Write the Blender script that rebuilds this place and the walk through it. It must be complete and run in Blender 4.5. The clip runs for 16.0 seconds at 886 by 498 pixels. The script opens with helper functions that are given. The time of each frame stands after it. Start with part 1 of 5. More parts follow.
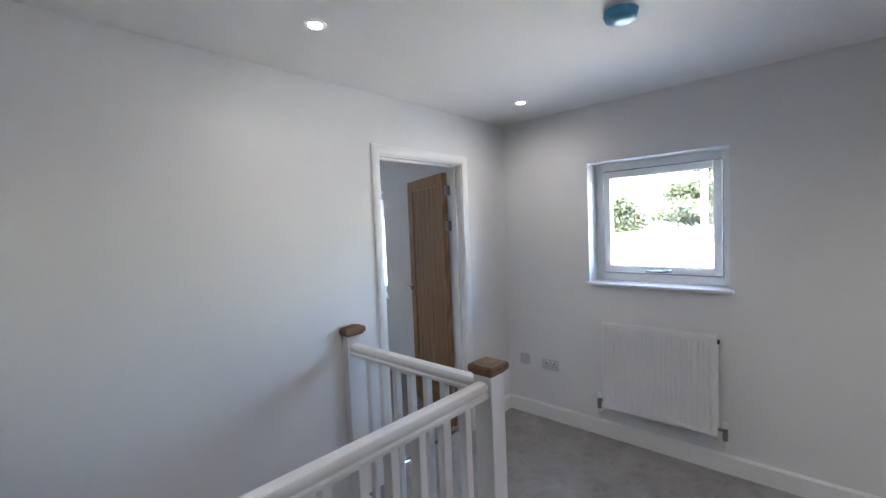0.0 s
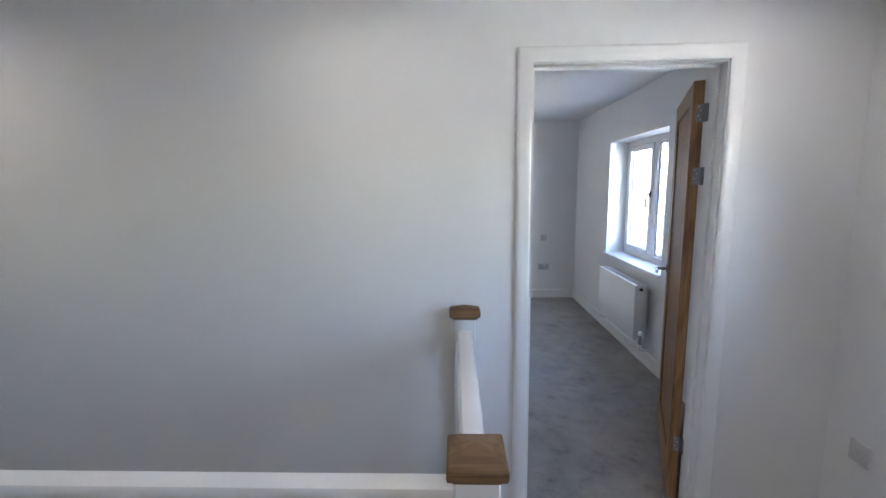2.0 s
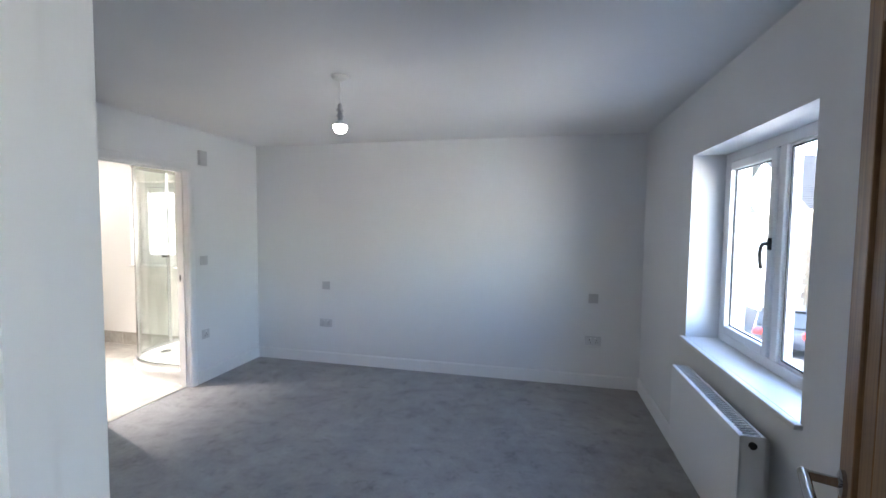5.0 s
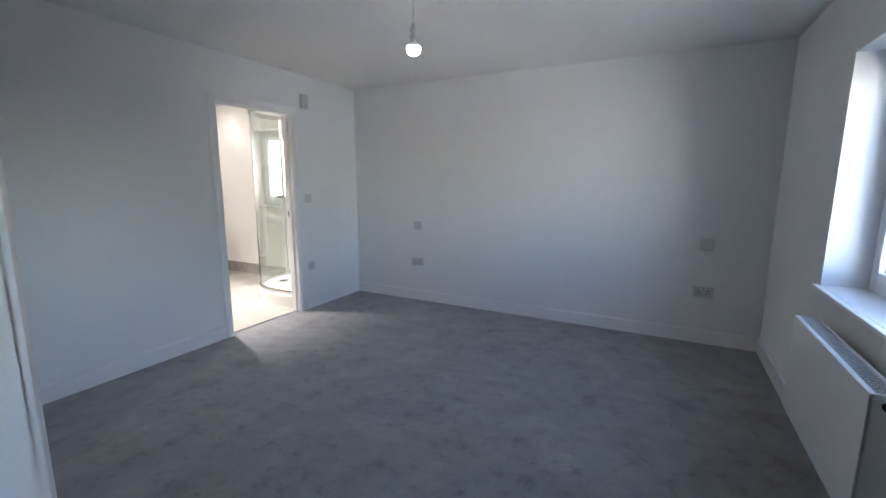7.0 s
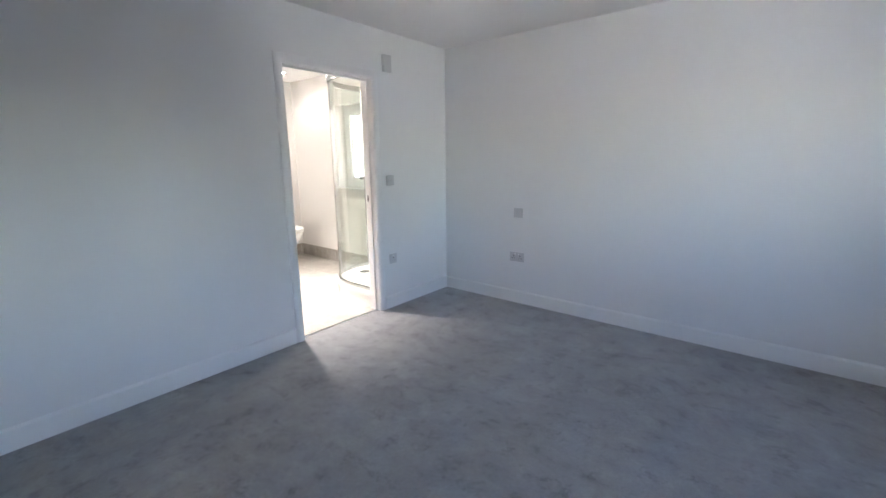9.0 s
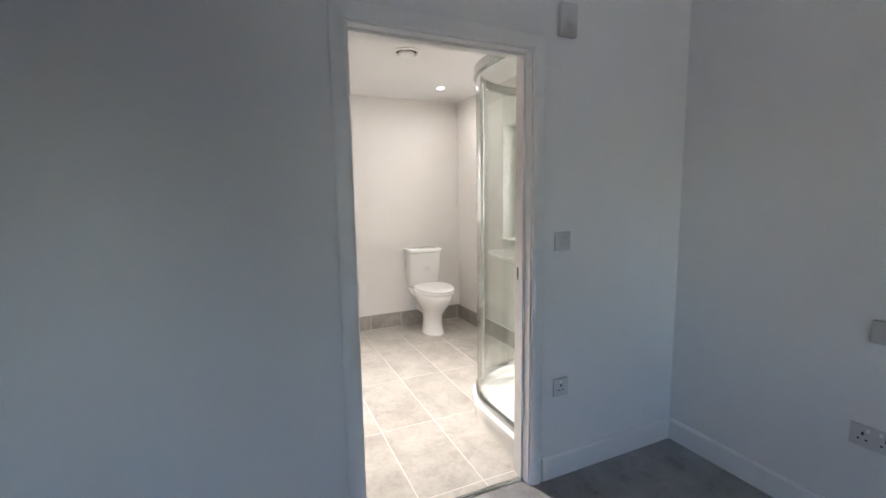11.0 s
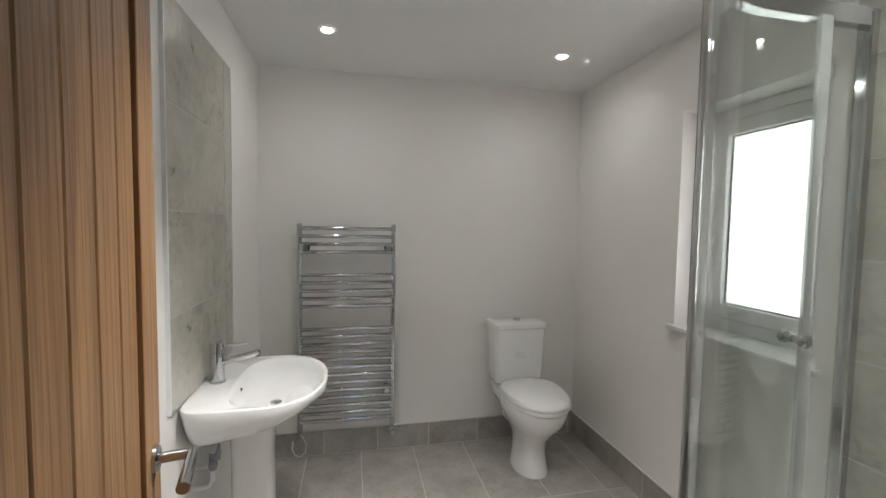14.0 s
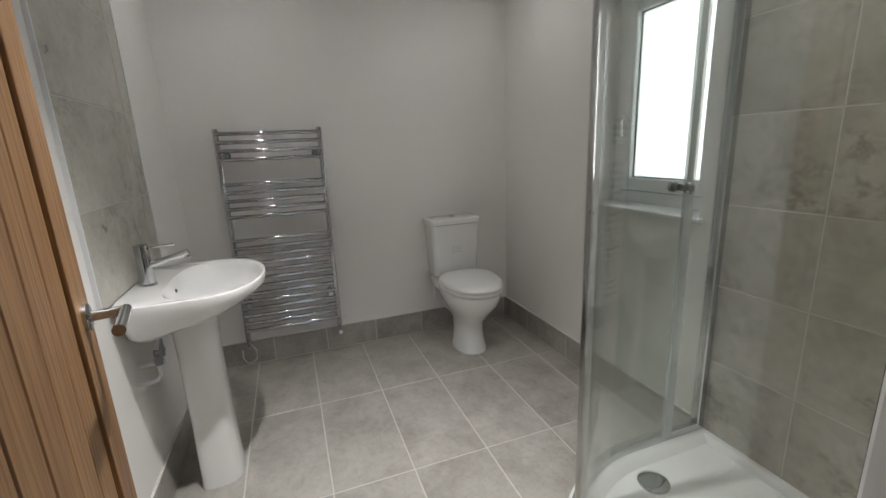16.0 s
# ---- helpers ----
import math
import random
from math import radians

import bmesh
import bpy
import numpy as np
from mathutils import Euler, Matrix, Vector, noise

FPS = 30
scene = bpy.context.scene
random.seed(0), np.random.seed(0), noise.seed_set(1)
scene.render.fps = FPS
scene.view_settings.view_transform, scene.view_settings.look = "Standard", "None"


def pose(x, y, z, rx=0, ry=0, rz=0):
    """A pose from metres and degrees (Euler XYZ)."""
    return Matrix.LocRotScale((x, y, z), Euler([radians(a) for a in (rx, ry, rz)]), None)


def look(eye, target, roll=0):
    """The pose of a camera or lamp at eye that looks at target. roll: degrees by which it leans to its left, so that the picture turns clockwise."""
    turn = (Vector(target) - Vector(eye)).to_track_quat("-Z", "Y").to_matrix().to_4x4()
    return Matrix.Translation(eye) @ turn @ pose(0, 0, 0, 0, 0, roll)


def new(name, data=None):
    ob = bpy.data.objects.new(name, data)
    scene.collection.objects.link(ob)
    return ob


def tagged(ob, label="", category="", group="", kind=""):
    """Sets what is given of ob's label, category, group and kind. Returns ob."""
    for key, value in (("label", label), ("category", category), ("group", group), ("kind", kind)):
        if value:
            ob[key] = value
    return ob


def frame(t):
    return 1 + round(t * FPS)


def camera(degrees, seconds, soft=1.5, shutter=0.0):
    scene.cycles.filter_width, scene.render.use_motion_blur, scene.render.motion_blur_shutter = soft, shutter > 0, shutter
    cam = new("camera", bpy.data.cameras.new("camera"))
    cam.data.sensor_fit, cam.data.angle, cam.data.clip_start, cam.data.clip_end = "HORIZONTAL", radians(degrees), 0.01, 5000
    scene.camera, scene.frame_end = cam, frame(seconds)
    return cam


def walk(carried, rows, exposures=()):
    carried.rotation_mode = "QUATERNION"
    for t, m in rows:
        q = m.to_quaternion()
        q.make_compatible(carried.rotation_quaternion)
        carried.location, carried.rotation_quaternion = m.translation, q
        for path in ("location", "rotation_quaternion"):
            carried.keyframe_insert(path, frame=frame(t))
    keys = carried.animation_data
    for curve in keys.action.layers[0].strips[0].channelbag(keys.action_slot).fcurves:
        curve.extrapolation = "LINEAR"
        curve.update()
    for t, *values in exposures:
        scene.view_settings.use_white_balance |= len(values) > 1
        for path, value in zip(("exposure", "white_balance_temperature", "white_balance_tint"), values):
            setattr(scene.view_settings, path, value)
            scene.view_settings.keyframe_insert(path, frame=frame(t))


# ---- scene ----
cam = camera(92.8, 16.0)
PATH = [
    (0, (0.345, 0.253, 1.579), (1.811, 1.609, 1.472), -2.4),
    (0.5, (0.614, 0.210, 1.566), (1.759, 1.838, 1.411), -1.2),
    (1, (0.928, 0.239, 1.556), (1.624, 2.11, 1.414), 0.2),
    (1.5, (1.293, 0.286, 1.563), (1.473, 2.264, 1.335), -0.8),
    (2, (1.688, 0.498, 1.543), (1.625, 2.477, 1.256), -0.7),
    (2.5, (1.975, 0.766, 1.548), (1.712, 2.729, 1.272), -1.6),
    (3, (2.223, 1.108, 1.518), (1.725, 3.027, 1.251), -1.4),
    (3.5, (2.331, 1.489, 1.530), (1.83, 3.414, 1.316), 0.9),
    (3.7, (2.356, 1.625, 1.539), (1.866, 3.556, 1.376), 0.5),
    (5.8, (2.406, 2.233, 1.530), (1.975, 4.183, 1.418), 0.9),
    (6, (2.444, 2.250, 1.499), (1.897, 4.168, 1.354), 1.9),
    (6.5, (2.522, 2.244, 1.435), (1.784, 4.088, 1.199), 3.6),
    (7, (2.553, 2.254, 1.377), (1.642, 4.004, 1.050), 0.2),
    (7.5, (2.540, 2.260, 1.338), (1.515, 3.926, 0.918), -0.6),
    (8, (2.479, 2.353, 1.327), (1.316, 3.903, 0.832), -2.3),
    (8.5, (2.233, 2.59, 1.339), (1.033, 4.13, 0.907), -3.2),
    (9, (2.014, 2.887, 1.359), (0.778, 4.402, 0.939), -0.6),
    (9.5, (1.785, 3.25, 1.38), (0.326, 4.589, 1.095), -1.8),
    (9.7, (1.673, 3.385, 1.378), (0.136, 4.637, 1.113), -1.6),
    (12, (0.122, 4.719, 1.415), (-1.814, 5.164, 1.183), -1.0),
    (12.5, (-0.217, 4.827, 1.472), (-2.186, 5.097, 1.253), -1.0),
    (13, (-0.556, 4.813, 1.482), (-2.52, 5.168, 1.362), -1.5),
    (13.5, (-0.698, 4.799, 1.486), (-2.678, 5.065, 1.392), -0.2),
    (14, (-0.754, 4.788, 1.471), (-2.707, 5.202, 1.357), 0.9),
    (14.5, (-0.776, 4.792, 1.452), (-2.687, 5.36, 1.295), 2.4),
    (15, (-0.764, 4.817, 1.412), (-2.64, 5.475, 1.199), 0.8),
    (15.5, (-0.736, 4.824, 1.367), (-2.588, 5.502, 1.036), 0.6),
    (16, (-0.668, 4.817, 1.317), (-2.499, 5.47, 0.848), -2.5),
]

# ---- world, sun, exposure ----
EXPOSURES = [(0, 5.28, 6480, 14), (1.0, 5.18, 6500, 14), (1.5, 5.2, 6500, 14), (2.5, 5.32, 6560, 14), (3.5, 5.29, 6480, 13), (6, 4.61, 6460, 13), (7, 4.55, 6460, 13), (8, 4.66, 6480, 13), (9, 4.90, 6560, 14),
             (9.7, 4.78, 6580, 14), (11.8, 3.75, 6500, 12), (12.5, 3.70, 6480, 11), (13.0, 3.54, 6350, 10), (13.5, 3.27, 6300, 9), (14.2, 2.94, 6200, 9), (15, 2.76, 6150, 9), (16, 2.73, 6150, 9)]
walk(cam, [(t, look(eye, target, roll)) for t, eye, target, roll in PATH], EXPOSURES)

SUN_FROM = Vector((-0.70, 0.18, 0.69)).normalized()
world = bpy.data.worlds.new("world")
scene.world = world
world.use_nodes = True
wn = world.node_tree.nodes
sky = wn.new("ShaderNodeTexSky")
sky.sky_type = "NISHITA"
sky.sun_disc = False
sky.sun_elevation = math.asin(SUN_FROM.z)
sky.sun_rotation = math.atan2(SUN_FROM.x, SUN_FROM.y)
wn["Background"].inputs["Strength"].default_value = 0.15
world.node_tree.links.new(sky.outputs["Color"], wn["Background"].inputs["Color"])
sun = new("sun", bpy.data.lights.new("sun", "SUN"))
sun.data.energy, sun.data.angle, sun.data.color = 2.9, radians(0.5), (1.0, 0.95, 0.88)
sun.matrix_world = look(SUN_FROM * 40, (0, 0, 0))

# skylight gathered in the opening of the frosted bathroom window
skylight = new("bathroom_skylight", bpy.data.lights.new("bathroom_skylight", "AREA"))
skylight.data.shape, skylight.data.size, skylight.data.size_y = "RECTANGLE", 0.60, 0.95
skylight.data.energy, skylight.data.color = 1.3, (0.62, 0.83, 1.0)
skylight.matrix_world = look((-2.196, 6.63, 1.51), (-2.196, 5.0, 1.51))

# ---- plan, in metres ----
CEIL = 2.395
XW = 3.326            # inner face of the window wall of landing and bedroom
XO = 3.66             # its outer face
YD0, YD1 = 2.287, 2.407   # wall between landing and bedroom
YF = 6.325            # far wall of bedroom and window wall of the bathroom
YO = 6.66
XE0, XE1 = -0.745, -0.865  # wall between bedroom and bathroom
XB = -3.46            # far wall of the bathroom
YB = 4.23             # basin wall of the bathroom
D1 = (2.004, 2.768)   # bedroom door opening in x
D2 = (4.568, 5.354)   # bathroom door opening in y
DTOP = 2.0
DTOP1 = 2.027
W1 = (0.697, 1.560, 1.130, 1.985)   # landing window y0 y1 z0 z1
W2 = (3.872, 5.116, 0.830, 1.994)   # bedroom window
W3 = (-2.520, -1.872, 1.003, 2.022)   # bathroom window x0 x1 z0 z1
WELL_X, WELL_Y = 1.660, 1.345       # edge of the stairwell


# ---- materials ----
def mat(name, color, rough=0.5, metal=0.0, **kw):
    m = bpy.data.materials.new(name)
    m.use_nodes = True
    b = m.node_tree.nodes["Principled BSDF"]
    b.inputs["Base Color"].default_value = (*color, 1)
    b.inputs["Roughness"].default_value = rough
    b.inputs["Metallic"].default_value = metal
    for k, v in kw.items():
        b.inputs[k.replace("_", " ")].default_value = v
    return m


def nd(m, kind, **inputs):
    n = m.node_tree.nodes.new(kind)
    for k, v in inputs.items():
        n.inputs[k.replace("_", " ")].default_value = v
    return n


def wire(m, a, b):
    m.node_tree.links.new(a, b)


def coords(m, scale=(1, 1, 1), rot=(0, 0, 0)):
    tc = nd(m, "ShaderNodeTexCoord")
    mp = nd(m, "ShaderNodeMapping")
    mp.inputs["Scale"].default_value = scale
    mp.inputs["Rotation"].default_value = rot
    wire(m, tc.outputs["Object"], mp.inputs["Vector"])
    return mp.outputs["Vector"]


def noise_tex(m, vec, scale, detail=4.0, rough=0.55, distortion=0.0):
    n = nd(m, "ShaderNodeTexNoise", Scale=scale, Detail=detail, Roughness=rough, Distortion=distortion)
    wire(m, vec, n.inputs["Vector"])
    return n.outputs["Fac"]


def ramp(m, fac, stops):
    r = nd(m, "ShaderNodeValToRGB")
    els = r.color_ramp.elements
    els[0].position, els[0].color = stops[0][0], (*stops[0][1], 1)
    els[1].position, els[1].color = stops[-1][0], (*stops[-1][1], 1)
    for p, c in stops[1:-1]:
        e = els.new(p)
        e.color = (*c, 1)
    wire(m, fac, r.inputs["Fac"])
    return r.outputs["Color"]


def mixc(m, fac, a, b, mode="MIX"):
    n = nd(m, "ShaderNodeMix")
    n.data_type, n.blend_type = "RGBA", mode
    for v, s in ((fac, 0), (a, 6), (b, 7)):
        if isinstance(v, (int, float)):
            n.inputs[s].default_value = v
        elif isinstance(v, tuple):
            n.inputs[s].default_value = (*v, 1)
        else:
            wire(m, v, n.inputs[s])
    return n.outputs[2]


def bump(m, height, strength=0.2, dist=0.002):
    b = nd(m, "ShaderNodeBump", Strength=strength, Distance=dist)
    wire(m, height, b.inputs["Height"])
    wire(m, b.outputs["Normal"], m.node_tree.nodes["Principled BSDF"].inputs["Normal"])


def base(m, col):
    wire(m, col, m.node_tree.nodes["Principled BSDF"].inputs["Base Color"])


def rough_from(m, fac, lo, hi):
    r = nd(m, "ShaderNodeMapRange")
    r.inputs["To Min"].default_value, r.inputs["To Max"].default_value = lo, hi
    wire(m, fac, r.inputs["Value"])
    wire(m, r.outputs["Result"], m.node_tree.nodes["Principled BSDF"].inputs["Roughness"])


def paint(name, color, rough, mottled=0.03, relief=0.12):
    m = mat(name, color, rough)
    v = coords(m)
    big = noise_tex(m, v, 1.3, 3)
    fine = noise_tex(m, v, 160, 2)
    dark = tuple(c * (1 - mottled) for c in color)
    base(m, ramp(m, big, [(0.3, dark), (0.7, color)]))
    bump(m, fine, relief, 0.0012)
    return m


M = {}
M["wall"] = paint("wall_paint", (0.76, 0.762, 0.764), 0.75)
M["ceiling"] = paint("ceiling_paint", (0.80, 0.80, 0.80), 0.85)
M["bath_wall"] = paint("bathroom_paint", (0.84, 0.825, 0.805), 0.7)
M["gloss"] = paint("white_gloss_paint", (0.785, 0.785, 0.785), 0.32, 0.015, 0.05)
M["upvc"] = mat("white_upvc", (0.82, 0.83, 0.84), 0.28)
M["gasket"] = mat("black_gasket", (0.02, 0.02, 0.022), 0.6)
M["ceramic"] = mat("white_ceramic", (0.84, 0.84, 0.83), 0.08, Coat_Weight=0.5)
M["plastic"] = mat("white_plastic", (0.80, 0.80, 0.79), 0.35)
M["plate"] = paint("brushed_plate", (0.55, 0.55, 0.56), 0.38, 0.05, 0.03)
M["black"] = mat("black_plastic", (0.015, 0.015, 0.017), 0.35)
M["blue"] = mat("blue_film", (0.06, 0.32, 0.50), 0.35)
M["cable"] = mat("white_cable", (0.7, 0.7, 0.69), 0.5)
# near-black colour stands in for the shade inside the radiators
M["fin"] = mat("painted_fin_shade", (0.02, 0.02, 0.022), 0.7)
M["rubber"] = mat("seal_strip", (0.82, 0.86, 0.85), 0.25, Alpha=0.45)
M["hinge"] = mat("steel_hinge", (0.27, 0.275, 0.285), 0.38, 1.0)
M["grout"] = paint("grout", (0.60, 0.58, 0.55), 0.85)
M["render"] = paint("white_render", (0.80, 0.79, 0.75), 0.9, 0.08, 0.3)
M["quoin"] = paint("buff_stone", (0.20, 0.145, 0.095), 0.9, 0.25, 0.4)
M["asphalt"] = paint("asphalt", (0.055, 0.055, 0.058), 0.9, 0.3, 0.5)
M["paving"] = paint("pale_paving", (0.24, 0.235, 0.225), 0.9, 0.2, 0.4)
M["slate"] = paint("grey_roof_tile", (0.018, 0.019, 0.021), 0.8, 0.25, 0.4)
M["car_red"] = mat("red_car_paint", (0.42, 0.02, 0.02), 0.25, 0.0, Coat_Weight=0.6)
M["car_dark"] = mat("dark_car_paint", (0.02, 0.025, 0.035), 0.25, 0.0, Coat_Weight=0.6)
M["car_blue"] = mat("blue_car_paint", (0.02, 0.04, 0.12), 0.25, 0.0, Coat_Weight=0.6)
M["car_glass"] = mat("car_glass", (0.02, 0.025, 0.03), 0.06)
M["far_pane"] = mat("far_window_pane", (0.10, 0.15, 0.20), 0.08)
M["tyre"] = mat("tyre", (0.02, 0.02, 0.02), 0.8)
M["yellow"] = mat("yellow_plate", (0.65, 0.5, 0.05), 0.5)
M["trunk"] = paint("bark", (0.12, 0.09, 0.065), 0.9, 0.4, 0.8)
M["post"] = mat("pale_post", (0.7, 0.68, 0.62), 0.7)
M["blind"] = mat("white_blind", (0.75, 0.76, 0.78), 0.6)


def chrome():
    m = mat("chrome", (0.53, 0.54, 0.55), 0.07, 1.0)
    rough_from(m, noise_tex(m, coords(m), 9.0, 3), 0.03, 0.11)
    return m


M["chrome"] = chrome()


def leaf_mat():
    m = mat("foliage", (0.07, 0.11, 0.035), 0.6, Transmission_Weight=0.0)
    g = nd(m, "ShaderNodeNewGeometry")
    base(m, ramp(m, g.outputs["Random Per Island"], [(0.0, (0.012, 0.020, 0.009)), (0.5, (0.032, 0.045, 0.019)), (1.0, (0.065, 0.075, 0.035))]))
    return m


M["leaf"] = leaf_mat()


def oak(name, rot, deep=1.0):
    m = mat(name, (0.4, 0.25, 0.12), 0.5, Coat_Weight=0.03)
    v = coords(m, (1, 1, 1), rot)
    st = nd(m, "ShaderNodeMapping")
    st.inputs["Scale"].default_value = (14, 14, 0.9)
    wire(m, v, st.inputs["Vector"])
    info = nd(m, "ShaderNodeObjectInfo")
    add = nd(m, "ShaderNodeVectorMath")
    add.operation = "ADD"
    wire(m, st.outputs["Vector"], add.inputs[0])
    wire(m, info.outputs["Random"], add.inputs[1])
    grain = noise_tex(m, add.outputs["Vector"], 2.2, 8, 0.62, 0.9)
    wave = nd(m, "ShaderNodeTexWave")
    wave.wave_type = "RINGS"
    wave.rings_direction = "Y"
    wave.inputs["Scale"].default_value = 1.1
    wave.inputs["Distortion"].default_value = 6.0
    wave.inputs["Detail"].default_value = 3.0
    wave.inputs["Detail Scale"].default_value = 0.8
    wire(m, add.outputs["Vector"], wave.inputs["Vector"])
    figure = wave.outputs["Fac"]
    fine = nd(m, "ShaderNodeMapping")
    fine.inputs["Scale"].default_value = (330, 330, 7)
    wire(m, v, fine.inputs["Vector"])
    pores = noise_tex(m, fine.outputs["Vector"], 1.0, 3)
    tones = [(0.26, (0.17, 0.082, 0.033)), (0.42, (0.29, 0.155, 0.066)), (0.58, (0.37, 0.210, 0.094)), (0.75, (0.44, 0.262, 0.124))]
    c1 = ramp(m, grain, [(p, tuple(deep * k for k in c)) for p, c in tones])
    c2 = ramp(m, pores, [(0.36, (0.55, 0.47, 0.40)), (0.50, (0.95, 0.94, 0.93)), (0.62, (1, 1, 1))])
    c3 = ramp(m, figure, [(0.06, (0.62, 0.54, 0.47)), (0.22, (0.95, 0.94, 0.92)), (0.5, (1.0, 1.0, 1.0))])
    base(m, mixc(m, 0.55, mixc(m, 0.65, c1, c2, "MULTIPLY"), c3, "MULTIPLY"))
    bump(m, pores, 0.15, 0.0008)
    rough_from(m, grain, 0.46, 0.6)
    return m


M["oak"] = oak("oiled_oak", (0, 0, 0), 0.88)
M["oak_flat"] = oak("oiled_oak_cap", (0, radians(90), 0), 0.58)


def carpet():
    m = mat("grey_carpet", (0.2, 0.2, 0.2), 0.95, Sheen_Weight=0.35, Sheen_Roughness=0.5)
    v = coords(m)
    pile = noise_tex(m, v, 420, 3, 0.7)
    tuft = noise_tex(m, v, 60, 4, 0.65)
    blot = noise_tex(m, v, 4.6, 7, 0.66, 0.15)
    wide = noise_tex(m, v, 1.4, 4, 0.6, 0.4)
    c = ramp(m, blot, [(0.28, (0.148, 0.144, 0.147)), (0.42, (0.248, 0.242, 0.246)), (0.58, (0.290, 0.284, 0.286)), (0.74, (0.352, 0.343, 0.341))])
    spots = noise_tex(m, v, 9.5, 6, 0.72, 0.1)
    c = mixc(m, 0.6, c, ramp(m, spots, [(0.34, (0.45, 0.45, 0.47)), (0.45, (0.96, 0.96, 0.96)), (0.7, (1.05, 1.05, 1.05))]), "MULTIPLY")
    c = mixc(m, 0.5, c, ramp(m, wide, [(0.3, (0.78, 0.78, 0.80)), (0.7, (1.1, 1.09, 1.08))]), "MULTIPLY")
    c = mixc(m, 0.35, c, ramp(m, tuft, [(0.3, (0.72, 0.72, 0.72)), (0.65, (1.12, 1.12, 1.12))]), "MULTIPLY")
    base(m, c)
    s = nd(m, "ShaderNodeMath")
    s.operation = "ADD"
    wire(m, pile, s.inputs[0])
    wire(m, tuft, s.inputs[1])
    bump(m, s.outputs[0], 0.5, 0.004)
    return m


M["carpet"] = carpet()


def tile_mat(name, dark, mid, light, rough, flecks=0.3):
    m = mat(name, mid, rough)
    v = coords(m)
    info = nd(m, "ShaderNodeObjectInfo")
    sc = nd(m, "ShaderNodeVectorMath")
    sc.operation = "MULTIPLY_ADD"
    sc.inputs[1].default_value = (37, 21, 11)
    comb = nd(m, "ShaderNodeCombineXYZ")
    for i in range(3):
        wire(m, info.outputs["Random"], comb.inputs[i])
    wire(m, comb.outputs[0], sc.inputs[0])
    wire(m, v, sc.inputs[2])
    cloud = noise_tex(m, sc.outputs["Vector"], 4.5, 7, 0.62, 0.5)
    speck = noise_tex(m, sc.outputs["Vector"], 38, 5, 0.7)
    c = ramp(m, cloud, [(0.3, dark), (0.5, mid), (0.72, light)])
    c = mixc(m, 0.6, c, ramp(m, speck, [(0.33, (0.80, 0.79, 0.77)), (0.55, (1.03, 1.03, 1.02))]), "MULTIPLY")
    fleck = noise_tex(m, sc.outputs["Vector"], 15, 8, 0.78, 0.3)
    patch = noise_tex(m, sc.outputs["Vector"], 2.6, 3)
    veil = ramp(m, patch, [(0.46, (0, 0, 0)), (0.62, (1, 1, 1))])
    c = mixc(m, mixc(m, 1.0, veil, (flecks, flecks, flecks), "MULTIPLY"), c, mixc(m, 1.0, c, ramp(m, fleck, [(0.40, (0.55, 0.53, 0.50)), (0.52, (1, 1, 1))]), "MULTIPLY"))
    base(m, c)
    rough_from(m, cloud, rough - 0.06, rough + 0.1)
    bump(m, speck, 0.06, 0.001)
    return m


M["tile"] = tile_mat("grey_stone_tile", (0.29, 0.27, 0.245), (0.38, 0.36, 0.33), (0.46, 0.44, 0.41), 0.30)
M["wall_tile"] = tile_mat("grey_wall_tile", (0.36, 0.35, 0.31), (0.47, 0.455, 0.405), (0.55, 0.53, 0.485), 0.28, 0.8)


def glass(name, frosted=False, tint=(0.96, 0.98, 0.97)):
    """Clear sheet glass, or diffusing frosted glass, with a mirror sheen that grows towards grazing."""
    m = bpy.data.materials.new(name)
    m.use_nodes = True
    t = m.node_tree
    t.nodes.clear()
    out = t.nodes.new("ShaderNodeOutputMaterial")
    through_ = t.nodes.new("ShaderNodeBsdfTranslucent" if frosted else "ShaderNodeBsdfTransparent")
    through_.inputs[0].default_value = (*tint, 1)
    gl = t.nodes.new("ShaderNodeBsdfGlossy")
    gl.inputs["Roughness"].default_value = 0.25 if frosted else 0.0
    lw = t.nodes.new("ShaderNodeLayerWeight")
    pw = t.nodes.new("ShaderNodeMath")
    pw.operation = "POWER"
    pw.inputs[1].default_value = 4.0
    ad = t.nodes.new("ShaderNodeMath")
    ad.operation = "MULTIPLY_ADD"
    ad.inputs[1].default_value, ad.inputs[2].default_value = 0.94, 0.055
    mx = t.nodes.new("ShaderNodeMixShader")
    t.links.new(lw.outputs["Facing"], pw.inputs[0])
    t.links.new(pw.outputs[0], ad.inputs[0])
    t.links.new(ad.outputs[0], mx.inputs[0])
    t.links.new(through_.outputs[0], mx.inputs[1])
    t.links.new(gl.outputs[0], mx.inputs[2])
    t.links.new(mx.outputs[0], out.inputs[0])
    return m


M["glass"] = glass("window_glass", False, (0.97, 0.98, 0.98))
M["shower_glass"] = glass("shower_glass", False, (0.955, 0.975, 0.965))
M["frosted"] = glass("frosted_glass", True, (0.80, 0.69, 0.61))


def glow(name, color, strength):
    m = mat(name, color, 0.5)
    b = m.node_tree.nodes["Principled BSDF"]
    b.inputs["Emission Color"].default_value = (*color, 1)
    b.inputs["Emission Strength"].default_value = strength
    return m


M["lamp"] = glow("lamp_lens", (1.0, 0.95, 0.88), 2.0)
M["bright_lamp"] = glow("bright_lamp_lens", (1.0, 0.95, 0.88), 13.0)
M["bulb"] = glow("bulb_glass", (1.0, 0.97, 0.93), 4.0)


